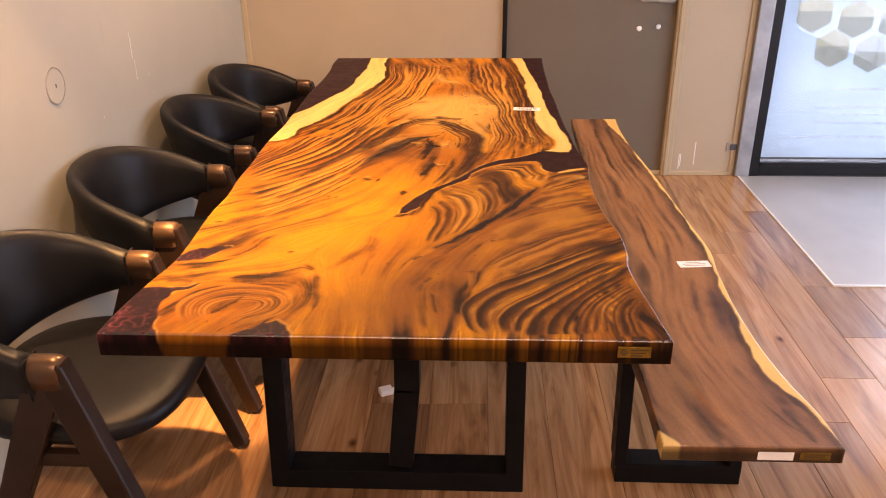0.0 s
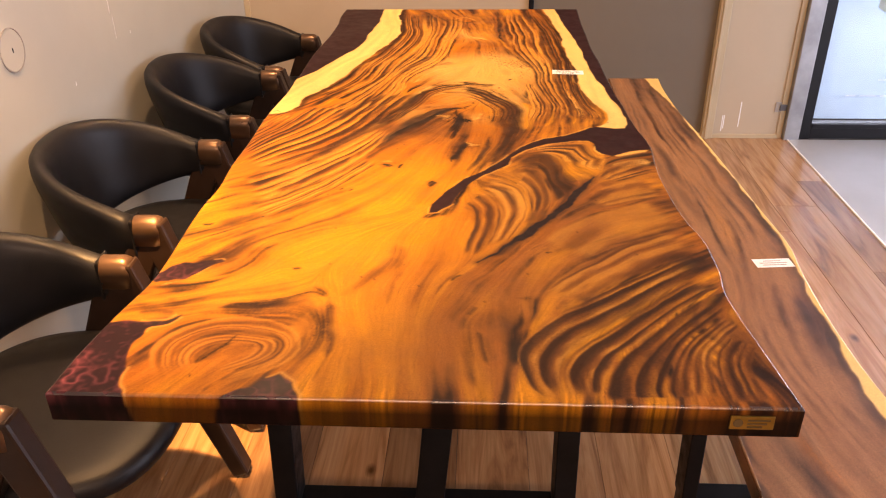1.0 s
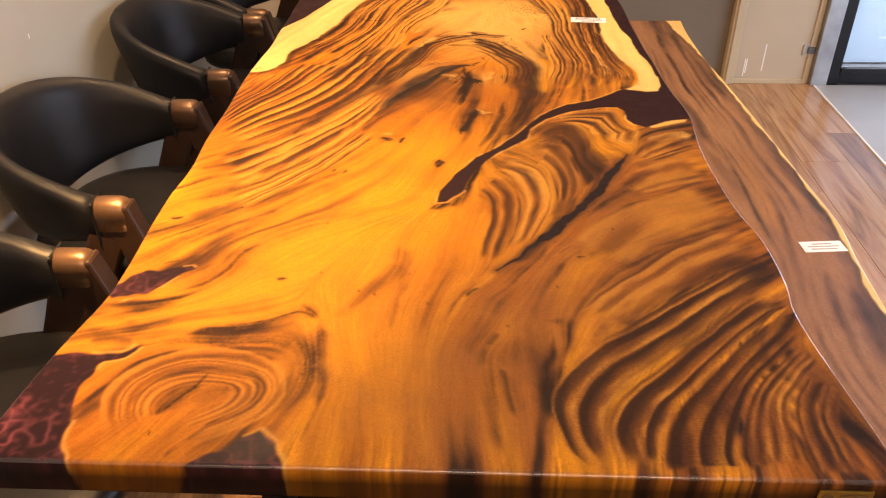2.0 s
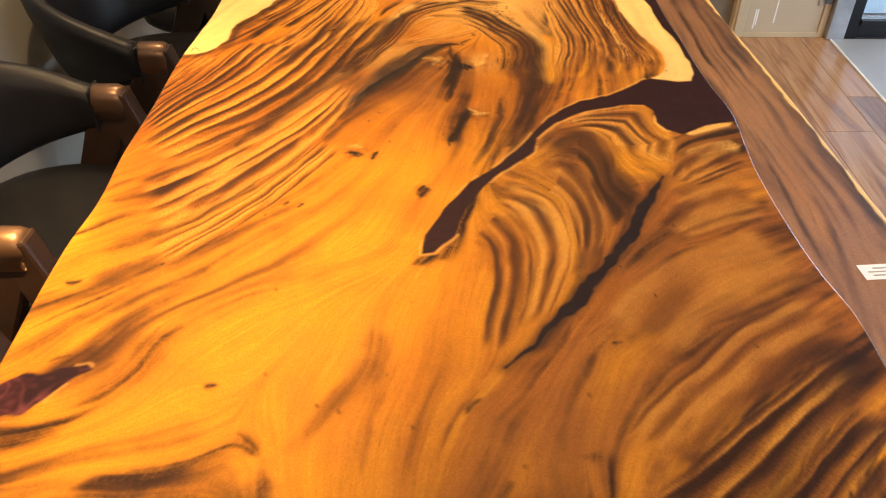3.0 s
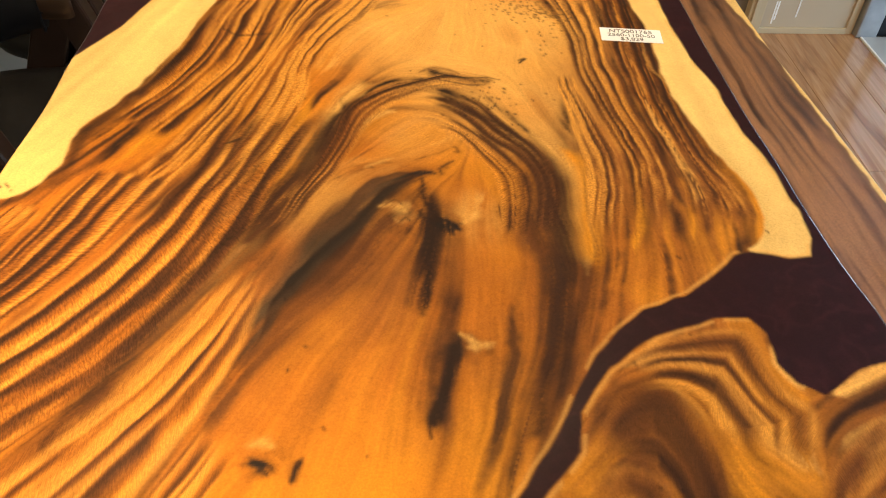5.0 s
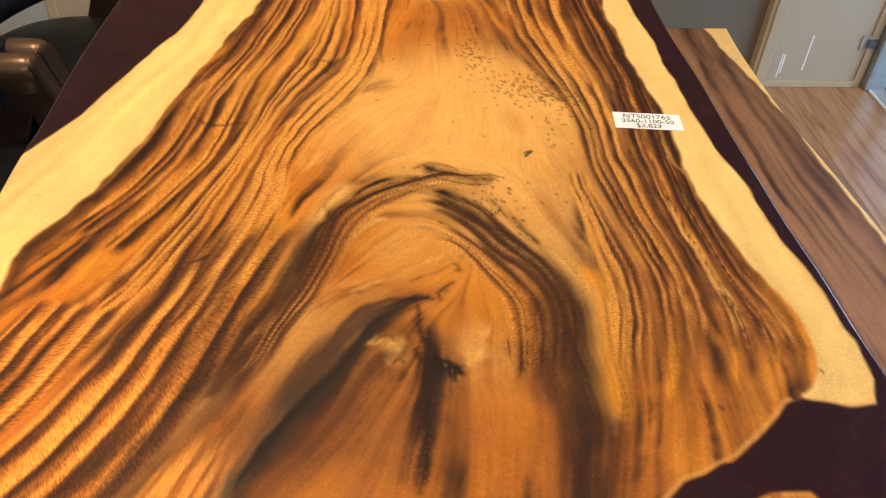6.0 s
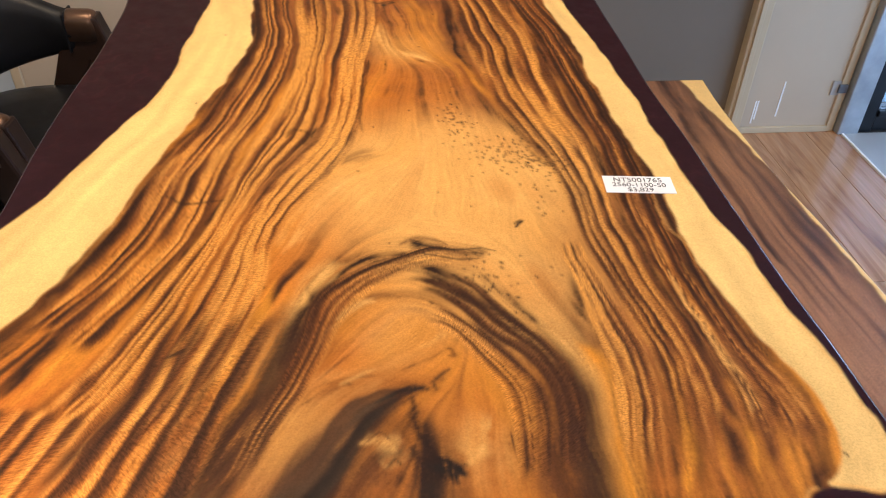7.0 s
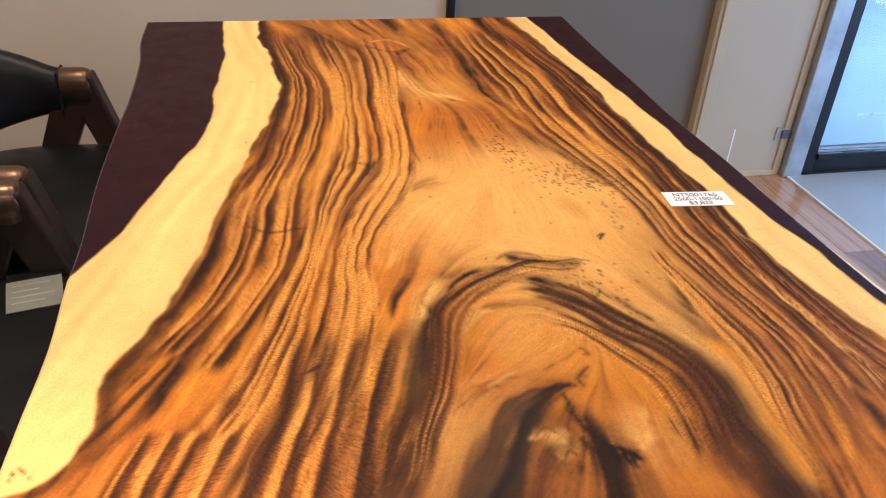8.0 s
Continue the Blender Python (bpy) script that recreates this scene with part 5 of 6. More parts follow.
    wood.sheaf(2, 0.7, 0.35, 0.2, [(0.454, 0.699), (0.363, 0.658), (0.273, 0.606), (0.203, 0.548), (0.15, 0.474)], [(0.468, 0.562), (0.364, 0.507), (0.27, 0.437), (0.197, 0.366), (0.143, 0.296)])
    wood.sheaf(3, 0.92, 0.5, 0.3, [(0.468, 0.562), (0.364, 0.507), (0.27, 0.437), (0.197, 0.366), (0.143, 0.296)], [(0.473, 0.44), (0.381, 0.394), (0.301, 0.336), (0.245, 0.283), (0.204, 0.228)])
    wood.sheaf(3, 0.68, 0.7, 0.6, [(0.478, 0.474), (0.349, 0.374), (0.227, 0.276), (0.147, 0.205), (0.103, 0.126), (0.112, 0.043), (0.149, -0.002)], [(0.475, 0.398), (0.364, 0.298), (0.264, 0.2), (0.194, 0.129), (0.167, 0.071), (0.173, 0)])
    wood.sheaf(3, 0.7, 0.9, 0.6, [(0.475, 0.398), (0.364, 0.298), (0.264, 0.2), (0.194, 0.129), (0.167, 0.071), (0.173, 0)], [(0.472, 0.329), (0.388, 0.254), (0.313, 0.17), (0.254, 0.102), (0.224, 0.034), (0.224, -0.001)])
    wood.sheaf(3, 1.05, 0.5, 0.6, [(0.472, 0.329), (0.388, 0.254), (0.313, 0.17), (0.254, 0.102), (0.224, 0.034), (0.224, -0.001)], [(0.47, 0.265), (0.418, 0.205), (0.365, 0.149), (0.332, 0.091), (0.313, 0.037), (0.321, 0)])
    wood.sheaf(4, 1.15, 0.7, 0.5, [(0.47, 0.265), (0.418, 0.205), (0.365, 0.149), (0.332, 0.091), (0.313, 0.037), (0.321, 0)], [(0.472, 0.207), (0.434, 0.166), (0.398, 0.107), (0.389, 0.04), (0.39, 0)])
    wood.sheaf(4, 1.1, 0.5, 0.5, [(0.472, 0.207), (0.434, 0.166), (0.398, 0.107), (0.389, 0.04), (0.39, 0)], [(0.478, 0.153), (0.456, 0.109), (0.449, 0.054), (0.46, 0.003)])
    wood.sheaf(3, 0.75, 0.4, 0.3, [(-0.413, 0.013), (-0.457, 0.079), (-0.465, 0.13), (-0.431, 0.178), (-0.355, 0.206), (-0.276, 0.192), (-0.234, 0.145), (-0.239, 0.086), (-0.293, 0.043), (-0.351, 0.012)], [(-0.372, 0.027), (-0.416, 0.08), (-0.415, 0.132), (-0.369, 0.156), (-0.312, 0.15), (-0.273, 0.136), (-0.273, 0.099), (-0.315, 0.062), (-0.351, 0.041)])
    wood.sheaf(3, 0.6, 0.4, 0.3, [(-0.372, 0.027), (-0.416, 0.08), (-0.415, 0.132), (-0.369, 0.156), (-0.312, 0.15), (-0.273, 0.136), (-0.273, 0.099), (-0.315, 0.062), (-0.351, 0.041)], [(-0.374, 0.06), (-0.39, 0.095), (-0.376, 0.122), (-0.344, 0.134), (-0.306, 0.127), (-0.308, 0.098), (-0.336, 0.076), (-0.355, 0.068)])
    wood.mark(D, 0.0031, 0.95, (-0.381, 0.081), (-0.361, 0.115), (-0.341, 0.154))
    wood.edge(D, 0.018, 0.8, (-0.15, 1.16), (-0.121, 1.2), (-0.106, 1.23), (-0.09, 1.25), (-0.061, 1.27), (-0.033, 1.26), (-0.02, 1.25))
    wood.edge(B, 0.05, 0.6, (-0.159, 1.15), (-0.131, 1.18), (-0.108, 1.22), (-0.09, 1.25), (-0.056, 1.25), (-0.026, 1.24))
    wood.mark(D, 0.0043, 0.95, (-0.025, 1.25), (-0.024, 1.22), (-0.016, 1.19), (-0.007, 1.17))
    wood.mark(K, 0.0025, 0.95, (-0.009, 1.18), (0.003, 1.17), (0.015, 1.16), (0.012, 1.16))
    wood.mark(K, 0.0031, 0.95, (-0.004, 1.27), (0.006, 1.28), (0.015, 1.29))
    wood.mark(K, 0.0025, 0.95, (-0.006, 1.27), (-0.001, 1.26))
    wood.mark(D, 0.0025, 0.8, (0.01, 1.32), (0.014, 1.32), (0.017, 1.31), (0.012, 1.31))
    wood.mark(K, 0.0019, 0.85, (-0.014, 1.51), (0.016, 1.5), (0.059, 1.5), (0.093, 1.49))
    wood.mark(D, 0.0025, 0.8, (-0.005, 1.49), (0.029, 1.48), (0.071, 1.48))
    wood.mark(B, 0.0037, 0.7, (-0.032, 1.51), (-0.003, 1.52), (0.032, 1.51))
    wood.mark(P, 0.0037, 0.7, (-0.102, 1.38), (-0.076, 1.4), (-0.054, 1.4))
    wood.mark(P, 0.005, 0.6, (-0.101, 1.28), (-0.084, 1.29), (-0.066, 1.3))
    wood.mark(P, 0.0062, 0.6, (-0.079, 1.2), (-0.063, 1.2), (-0.048, 1.19))
    wood.mark(D, 0.0019, 0.7, (-0.074, 1.2), (-0.062, 1.21), (-0.053, 1.2))
    wood.mark(D, 0.0019, 0.7, (-0.054, 1.17), (-0.046, 1.18), (-0.039, 1.17))
    wood.mark(D, 0.0019, 0.8, (-0.069, 1.9), (-0.063, 1.97), (-0.054, 2.05))
    wood.mark(D, 0.0019, 0.7, (-0.067, 1.89), (-0.07, 1.84), (-0.066, 1.79))
    wood.mark(D, 0.005, 0.85, (0.192, 2.04), (0.195, 2.01), (0.19, 1.97))
    wood.mark(D, 0.0037, 0.7, (-0.188, 1.78), (-0.173, 1.8), (-0.151, 1.79), (-0.162, 1.76))
    wood.mark(K, 0.0025, 0.9, (-0.281, 1.33), (-0.27, 1.34))
    wood.mark(K, 0.0025, 0.9, (0.126, 1.54), (0.135, 1.55))
    wood.mark(K, 0.0037, 0.9, (-0.185, 0.87), (-0.167, 0.855), (-0.161, 0.845))
    wood.mark(K, 0.0025, 0.9, (-0.142, 0.831), (-0.134, 0.86))
    wood.mark(D, 0.0031, 0.9, (-0, 0.987), (-0.01, 0.929), (-0.02, 0.88))
    wood.mark(P, 0.0037, 0.7, (0.007, 0.981), (0.03, 0.987))
    wood.mark(D, 0.0074, 0.9, (-0.016, 1.22), (-0.014, 1.14), (-0.025, 1.04))
    wood.mark(K, 0.0031, 0.9, (-0.017, 1.17), (0.004, 1.16), (0.012, 1.15))
    wood.mark(K, 0.0025, 0.9, (-0.266, 0.721), (-0.26, 0.724))
    wood.mark(K, 0.0025, 0.9, (-0.241, 0.717), (-0.238, 0.72))
    wood.mark(D, 0.0019, 0.8, (-0.075, 0.746), (-0.066, 0.761))
    wood.mark(D, 0.0019, 0.8, (-0.072, 0.73), (-0.061, 0.75))
    wood.mark(D, 0.0025, 0.8, (-0.4, 0.653), (-0.367, 0.692), (-0.333, 0.743), (-0.301, 0.794))
    wood.mark(D, 0.0037, 0.7, (-0.481, 0.4), (-0.471, 0.409), (-0.46, 0.414))
    wood.mark(K, 0.0025, 0.9, (-0.515, 0.541), (-0.496, 0.545))
    wood.mark(K, 0.0043, 0.9, (-0.292, 0.367), (-0.281, 0.372))
    wood.mark(D, 0.0037, 0.8, (-0.006, 0.324), (0.003, 0.336), (0.015, 0.346))
    wood.edge((0.075, 0.055, 0.03), 0.03, 0.7, (-0.033, 1.24), (-0.067, 1.23), (-0.103, 1.16), (-0.144, 1.1), (-0.175, 1.04), (-0.202, 0.964))
    wood.edge(D, 0.035, 0.8, (-0.218, 0.931), (-0.199, 0.985), (-0.176, 1.06), (-0.145, 1.12), (-0.107, 1.18), (-0.068, 1.24), (-0.033, 1.26))
    wood.edge(K, 0.016, 0.85, (-0.183, 1.04), (-0.169, 1.08), (-0.142, 1.12), (-0.11, 1.17), (-0.074, 1.23), (-0.047, 1.25), (-0.029, 1.25))
    wood.mark(D, 0.0074, 0.85, (-0.03, 1.19), (-0.015, 1.14), (-0.02, 1.08), (-0.03, 1.03))
    wood.mark(D, 0.005, 0.9, (0.001, 0.997), (-0.008, 0.941), (-0.012, 0.896))
    wood.mark(P, 0.0037, 0.8, (0.005, 0.997), (0.017, 0.988), (0.032, 0.992))
    wood.mark(K, 0.0031, 0.9, (-0.011, 1.17), (0.005, 1.16), (0.015, 1.16))
    wood.mark(P, 0.0043, 0.7, (0.019, 1.17), (0.037, 1.19))
    wood.mark(K, 0.005, 0.8, (-0.181, 0.869), (-0.17, 0.86), (-0.166, 0.852))
    wood.mark(D, 0.0025, 0.8, (-0.143, 0.835), (-0.136, 0.86))
    wood.mark(P, 0.0062, 0.5, (-0.19, 0.881), (-0.176, 0.884), (-0.16, 0.875))
    wood.mark(P, 0.0031, 0.8, (0.301, 1.44), (0.301, 1.36), (0.307, 1.3), (0.318, 1.27))
    wood.mark(P, 0.0025, 0.7, (0.325, 1.61), (0.327, 1.53), (0.344, 1.48))
    wood.mark(D, 0.0025, 0.8, (-0.331, 1.64), (-0.31, 1.62), (-0.259, 1.62))
    wood.mark(D, 0.0037, 0.7, (-0.073, 2.37), (-0.034, 2.31), (0.006, 2.33))
    wood.mark(P, 0.0037, 0.6, (-0.065, 2.39), (-0.02, 2.4), (0.008, 2.34))
    wood.mark(B, 0.031, 0.6, (0.009, 1.42), (0.075, 1.36), (0.119, 1.28), (0.126, 1.17), (0.112, 1.06), (0.091, 0.967), (0.068, 0.889))
    wood.mark(D, 0.0161, 0.75, (0.002, 1.42), (0.08, 1.37), (0.13, 1.28), (0.134, 1.17), (0.12, 1.06), (0.097, 0.967), (0.073, 0.888))
    wood.mark(B, 0.0223, 0.55, (-0.029, 1.47), (-0.108, 1.4), (-0.161, 1.29), (-0.207, 1.19), (-0.248, 1.12), (-0.29, 1.03), (-0.336, 0.942), (-0.367, 0.875))
    wood.mark(D, 0.0099, 0.75, (-0.029, 1.49), (-0.117, 1.42), (-0.17, 1.31), (-0.218, 1.2), (-0.256, 1.13), (-0.299, 1.04), (-0.343, 0.949), (-0.373, 0.881))
    wood.tone(R, -0.022, 2.38, 0.07, 0.6)
    wood.tone(B, -0.013, 2.36, 0.03, 0.4)
    wood.tone(P, 0.079, 1.66, 0.1, 0.75)
    wood.tone(P, 0, 1.57, 0.09, 0.7)
    wood.tone(P, 0.11, 1.5, 0.07, 0.6)
    wood.tone(P, 0.016, 2.09, 0.06, 0.5)
    wood.tone(O, 0.035, 1.21, 0.05, 0.5)
    wood.tone(P, 0.031, 1.18, 0.035, 0.6)
    wood.tone(P, -0.04, 1.34, 0.04, 0.5)
    wood.tone(G, -0.115, 0.746, 0.13, 0.5)
    wood.tone(G, -0.06, 0.816, 0.06, 0.4)
    wood.tone(G, -0.367, 0.275, 0.1, 0.6)
    wood.tone(G, -0.235, 0.44, 0.1, 0.6)
    wood.tone(G, -0.224, 0.21, 0.06, 0.6)
    wood.tone(R, 0.003, 0.123, 0.1, 0.5)
    wood.tone(R, 0.289, 0.485, 0.1, 0.5)
    wood.tone(R, 0.096, 0.296, 0.08, 0.5)
    wood.tone(R, -0.105, 1.04, 0.085, 0.75)
    wood.tone(O, -0.166, 0.929, 0.09, 0.6)
    wood.tone(B, -0.131, 1.1, 0.045, 0.6)
    wood.tone(O, -0.387, 0.836, 0.12, 0.6)
    wood.tone(O, -0.409, 0.7, 0.1, 0.5)
    wood.tone(K, 0.313, 0.104, 0.025, 0.6)
    wood.tone(K, 0.297, 0.036, 0.02, 0.6)
    wood.draw(1.0, (0.5, 1.0))
    sap_left = np.vstack([curve_through([(-0.70, 1.23), (-0.549, 1.215), (-0.492, 1.237), (-0.474, 1.285), (-0.480, 1.342), (-0.440, 1.418), (-0.402, 1.52), (-0.375, 1.64), (-0.337, 1.82),
                          (-0.277, 2.04), (-0.267, 2.15), (-0.283, 2.31), (-0.296, 2.42), (-0.296, 2.66)], 48), [(-0.7, 2.66)]])
    sap_right = np.vstack([curve_through([(0.70, 1.113), (0.40, 1.112), (0.352, 1.122), (0.364, 1.134), (0.386, 1.187), (0.381, 1.245), (0.360, 1.32), (0.349, 1.40), (0.340, 1.48), (0.343, 1.59), (0.338, 1.74),
                           (0.329, 1.92), (0.324, 2.15), (0.313, 2.40), (0.294, 2.56), (0.28, 2.66)], 52), [(0.7, 2.66)]])
    for outline in (sap_left, sap_right):
        w, d = wood.inside(outline, 0.002)
        wood.mix(D, 0.75 * np.exp(-((d + 0.010) / 0.010) ** 2) * np.clip(0.8 + 0.4 * wood.mid, 0, 1))
        wood.mix(S, w)
        wood.bare = np.maximum(wood.bare, w)
        wood.rgb *= (1 + w * (0.055 * wood.mid))[..., None]
    resin_left = [(-0.70, 1.50), (-0.552, 1.520), (-0.488, 1.649), (-0.441, 1.787), (-0.406, 1.90), (-0.386, 1.988), (-0.384, 2.13), (-0.366, 2.315), (-0.377, 2.66), (-0.70, 2.66)]
    river_bank = [(0.346, 2.66), (0.352, 2.34), (0.371, 2.09), (0.386, 1.87), (0.386, 1.66), (0.401, 1.52), (0.418, 1.37), (0.425, 1.29), (0.434, 1.20), (0.430, 1.146), (0.417, 1.114), (0.39, 1.111),
                  (0.352, 1.122), (0.328, 1.116), (0.255, 1.055), (0.202, 1.034), (0.145, 0.976), (0.112, 0.923), (0.080, 0.867), (0.039, 0.809), (0.004, 0.776), (-0.035, 0.707), (-0.059, 0.646), (-0.061, 0.604)]
    river_bar = [(-0.045, 0.609), (-0.018, 0.646), (-0.003, 0.707), (0.024, 0.763), (0.055, 0.802), (0.109, 0.866), (0.115, 0.906), (0.155, 0.958), (0.208, 0.995), (0.275, 1.024), (0.309, 1.024),
                 (0.323, 1.004), (0.322, 0.965), (0.333, 0.939), (0.356, 0.921), (0.40, 0.950), (0.458, 0.968), (0.70, 0.975), (0.70, 2.66)]
    corner = [(-0.64, -0.06), (-0.64, 0.18), (-0.556, 0.176), (-0.503, 0.183), (-0.453, 0.208), (-0.491, 0.168), (-0.493, 0.129), (-0.471, 0.064), (-0.443, -0.001), (-0.44, -0.06)]
    pocket = [(-0.335, -0.06), (-0.331, -0.008), (-0.316, 0.007), (-0.279, 0.020), (-0.244, 0.046), (-0.216, 0.022), (-0.207, -0.06)]
    slit = [(-0.540, 0.328), (-0.497, 0.374), (-0.437, 0.402), (-0.427, 0.387), (-0.471, 0.345), (-0.517, 0.315)]
    pearl = np.clip(1 - 2.0 * np.abs(wood.cloud(3)), 0, 1) * np.clip(0.6 + 0.6 * wood.cloud(7), 0, 1.6) + np.clip(0.25 * wood.cloud(1) + 0.2 * wood.cloud(9), 0, 1)
    for outline, shine in ((resin_left, 0.07), (river_bank + river_bar, 0.05), (corner, 0.8), (pocket, 0.3), (slit, 0.4)):
        w, d = wood.inside(np.array(outline), 0.0012, 2.2 if shine > 0.2 else 0.5)
        wood.mix(P, 0.55 * np.exp(-((d + 0.003) / 0.0022) ** 2) * (wood.cloud(6) > -0.2))
        wood.mix(RESIN, w)
        wood.rgb += (w * pearl * shine)[..., None] * np.array((0.150, 0.038, 0.044))
        wood.resin, wood.bare = np.maximum(wood.resin, w), np.maximum(wood.bare, w)
    crack = curve_through([(0.297, 0.790), (0.278, 0.742), (0.233, 0.667), (0.191, 0.591), (0.155, 0.532), (0.117, 0.486), (0.077, 0.437), (0.046, 0.401)], 32)
    win, d, where = wood.near(crack, 0.03)
    wide = 0.0075 * np.clip(np.minimum(where, 1 - where) * 5, 0.25, 1) * (1 + 0.35 * np.clip(wood.cloud(3)[win], -1.5, 1.5))
    wood.mix(B, 0.7 * np.exp(-(d / 0.012) ** 2), win)
    wood.mix((0.012, 0.006, 0.009), np.clip((wide - d) / 0.002 + 0.5, 0, 1), win)
    rng = wood.rng
    for cx, cy, sx, sy, n in ((0.075, 1.83, 0.012, 0.045, 70), (0.15, 1.72, 0.03, 0.03, 120), (0.19, 1.70, 0.02, 0.02, 60), (0.18, 1.60, 0.012, 0.02, 14), (0.07, 1.43, 0.03, 0.03, 60), (-0.528, 1.245, 0.004, 0.006, 7), (0.0, 1.8, 0.25, 0.5, 50), (-0.1, 0.6, 0.3, 0.3, 40)):
        for _ in range(n):
            x, y = rng.normal(cx, sx), rng.normal(cy, sy)
            l = rng.uniform(0.001, 0.005)
            win, d, where = wood.near(np.array([(x, y), (x + l * 0.5, y - l)]), 0.004)
            if win is not None:
                wood.mix(D, 0.92 * np.exp(-(d / 0.0012) ** 2), win)
    left = along_y((-0.580, -0.01), (-0.574, 0.09), (-0.560, 0.20), (-0.541, 0.31), (-0.540, 0.41), (-0.545, 0.52), (-0.546, 0.62), (-0.540, 0.72), (-0.547, 0.85), (-0.546, 1.0), (-0.550, 1.17),
                   (-0.545, 1.29), (-0.538, 1.41), (-0.540, 1.53), (-0.538, 1.62), (-0.541, 1.78), (-0.537, 1.95), (-0.530, 2.09), (-0.530, 2.29), (-0.540, 2.42), (-0.538, 2.57))
    right = along_y((0.496, -0.01), (0.482, 0.12), (0.470, 0.23), (0.466, 0.31), (0.475, 0.38), (0.475, 0.49), (0.461, 0.57), (0.453, 0.66), (0.449, 0.80), (0.454, 0.89), (0.461, 0.97), (0.459, 1.03), (0.450, 1.10),
                    (0.443, 1.20), (0.440, 1.30), (0.434, 1.40), (0.432, 1.50), (0.430, 1.61), (0.430, 1.75), (0.424, 1.92), (0.427, 2.10), (0.429, 2.30), (0.438, 2.57))
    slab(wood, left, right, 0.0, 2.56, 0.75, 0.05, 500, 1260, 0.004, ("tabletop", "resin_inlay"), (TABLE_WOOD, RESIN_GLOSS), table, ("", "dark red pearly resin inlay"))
    for y in (0.475, 2.085):
        trestle = part("leg_frame", box(-0.372, 0.222, y - 0.04, y + 0.04, 0, 0.062, 0.002), BLACK_STEEL, table, "black powder-coated steel trestle")
        part("leg", bar((-0.396, y, 0.0), (-0.376, y, 0.692), 0.052, 0.08, (0, 1, 0)), BLACK_STEEL, trestle)
        part("leg", bar((0.243, y, 0.0), (0.236, y, 0.692), 0.048, 0.08, (0, 1, 0)), BLACK_STEEL, trestle)
        part("centre_leg", bar((-0.066, y, 0.07), (-0.042, y, 0.32), 0.066, 0.06, (0, 1, 0)), BLACK_STEEL, trestle)
        part("centre_leg", bar((-0.042, y, 0.31), (-0.038, y, 0.692), 0.066, 0.06, (0, 1, 0)), BLACK_STEEL, trestle)
        part("top_plate", box(-0.42, 0.27, y - 0.05, y + 0.05, 0.690, 0.6995, 0.002), BLACK_STEEL, trestle)
    plate = part("maker_plate", box(0.395, 0.456, -0.0025, 0.001, 0.714, 0.737, 0.001), BRASS, table, "small brass maker's plate")
    part("engraved_mark", ring_flat(0.406, 0.7255, 0.007), ENGRAVE, plate)
    for x0, x1, z in ((0.419, 0.450, 0.7305), (0.419, 0.446, 0.7245), (0.419, 0.440, 0.7190)):
        part("engraved_bar", box(x0, x1, -0.0032, -0.0024, z - 0.0014, z + 0.0014), ENGRAVE, plate)
    return table


def ring_flat(x, z, r):
    bm = bmesh.new()
    bmesh.ops.create_cone(bm, cap_ends=True, segments=20, radius1=r, radius2=r, depth=0.0008, matrix=Matrix.Translation((x, -0.0028, z)) @ Matrix.Rotation(radians(90), 4, "X"))
    return bm


RESIN_GLOSS = slab_material("dark_red_resin", 0.42, 0.10)


def words(name, text, size, m, parent, mat=INK):
    data = bpy.data.curves.new(name, "FONT")
    data.body, data.size, data.align_x, data.extrude = text, size, "CENTER", 0.0001
    data.materials.append(mat)
    ob = new(name, data)
    ob.parent = parent
    ob.matrix_local = m
    return ob


dining_table()
card = thing("price_label", pose(0.315, 1.626, 0.7502, 0, 0, -5), "small white price label with handwriting on the table", "label")
part("card", box(-0.049, 0.049, -0.021, 0.021, 0, 0.0006), PAPER, card)
words("handwriting", "NTS001765", 0.0145, pose(0, 0.0065, 0.0008), card)
words("handwriting", "2560-1100-50", 0.0135, pose(0, -0.0055, 0.0008), card)
words("handwriting", "$3,829", 0.0135, pose(0, -0.0175, 0.0008), card)


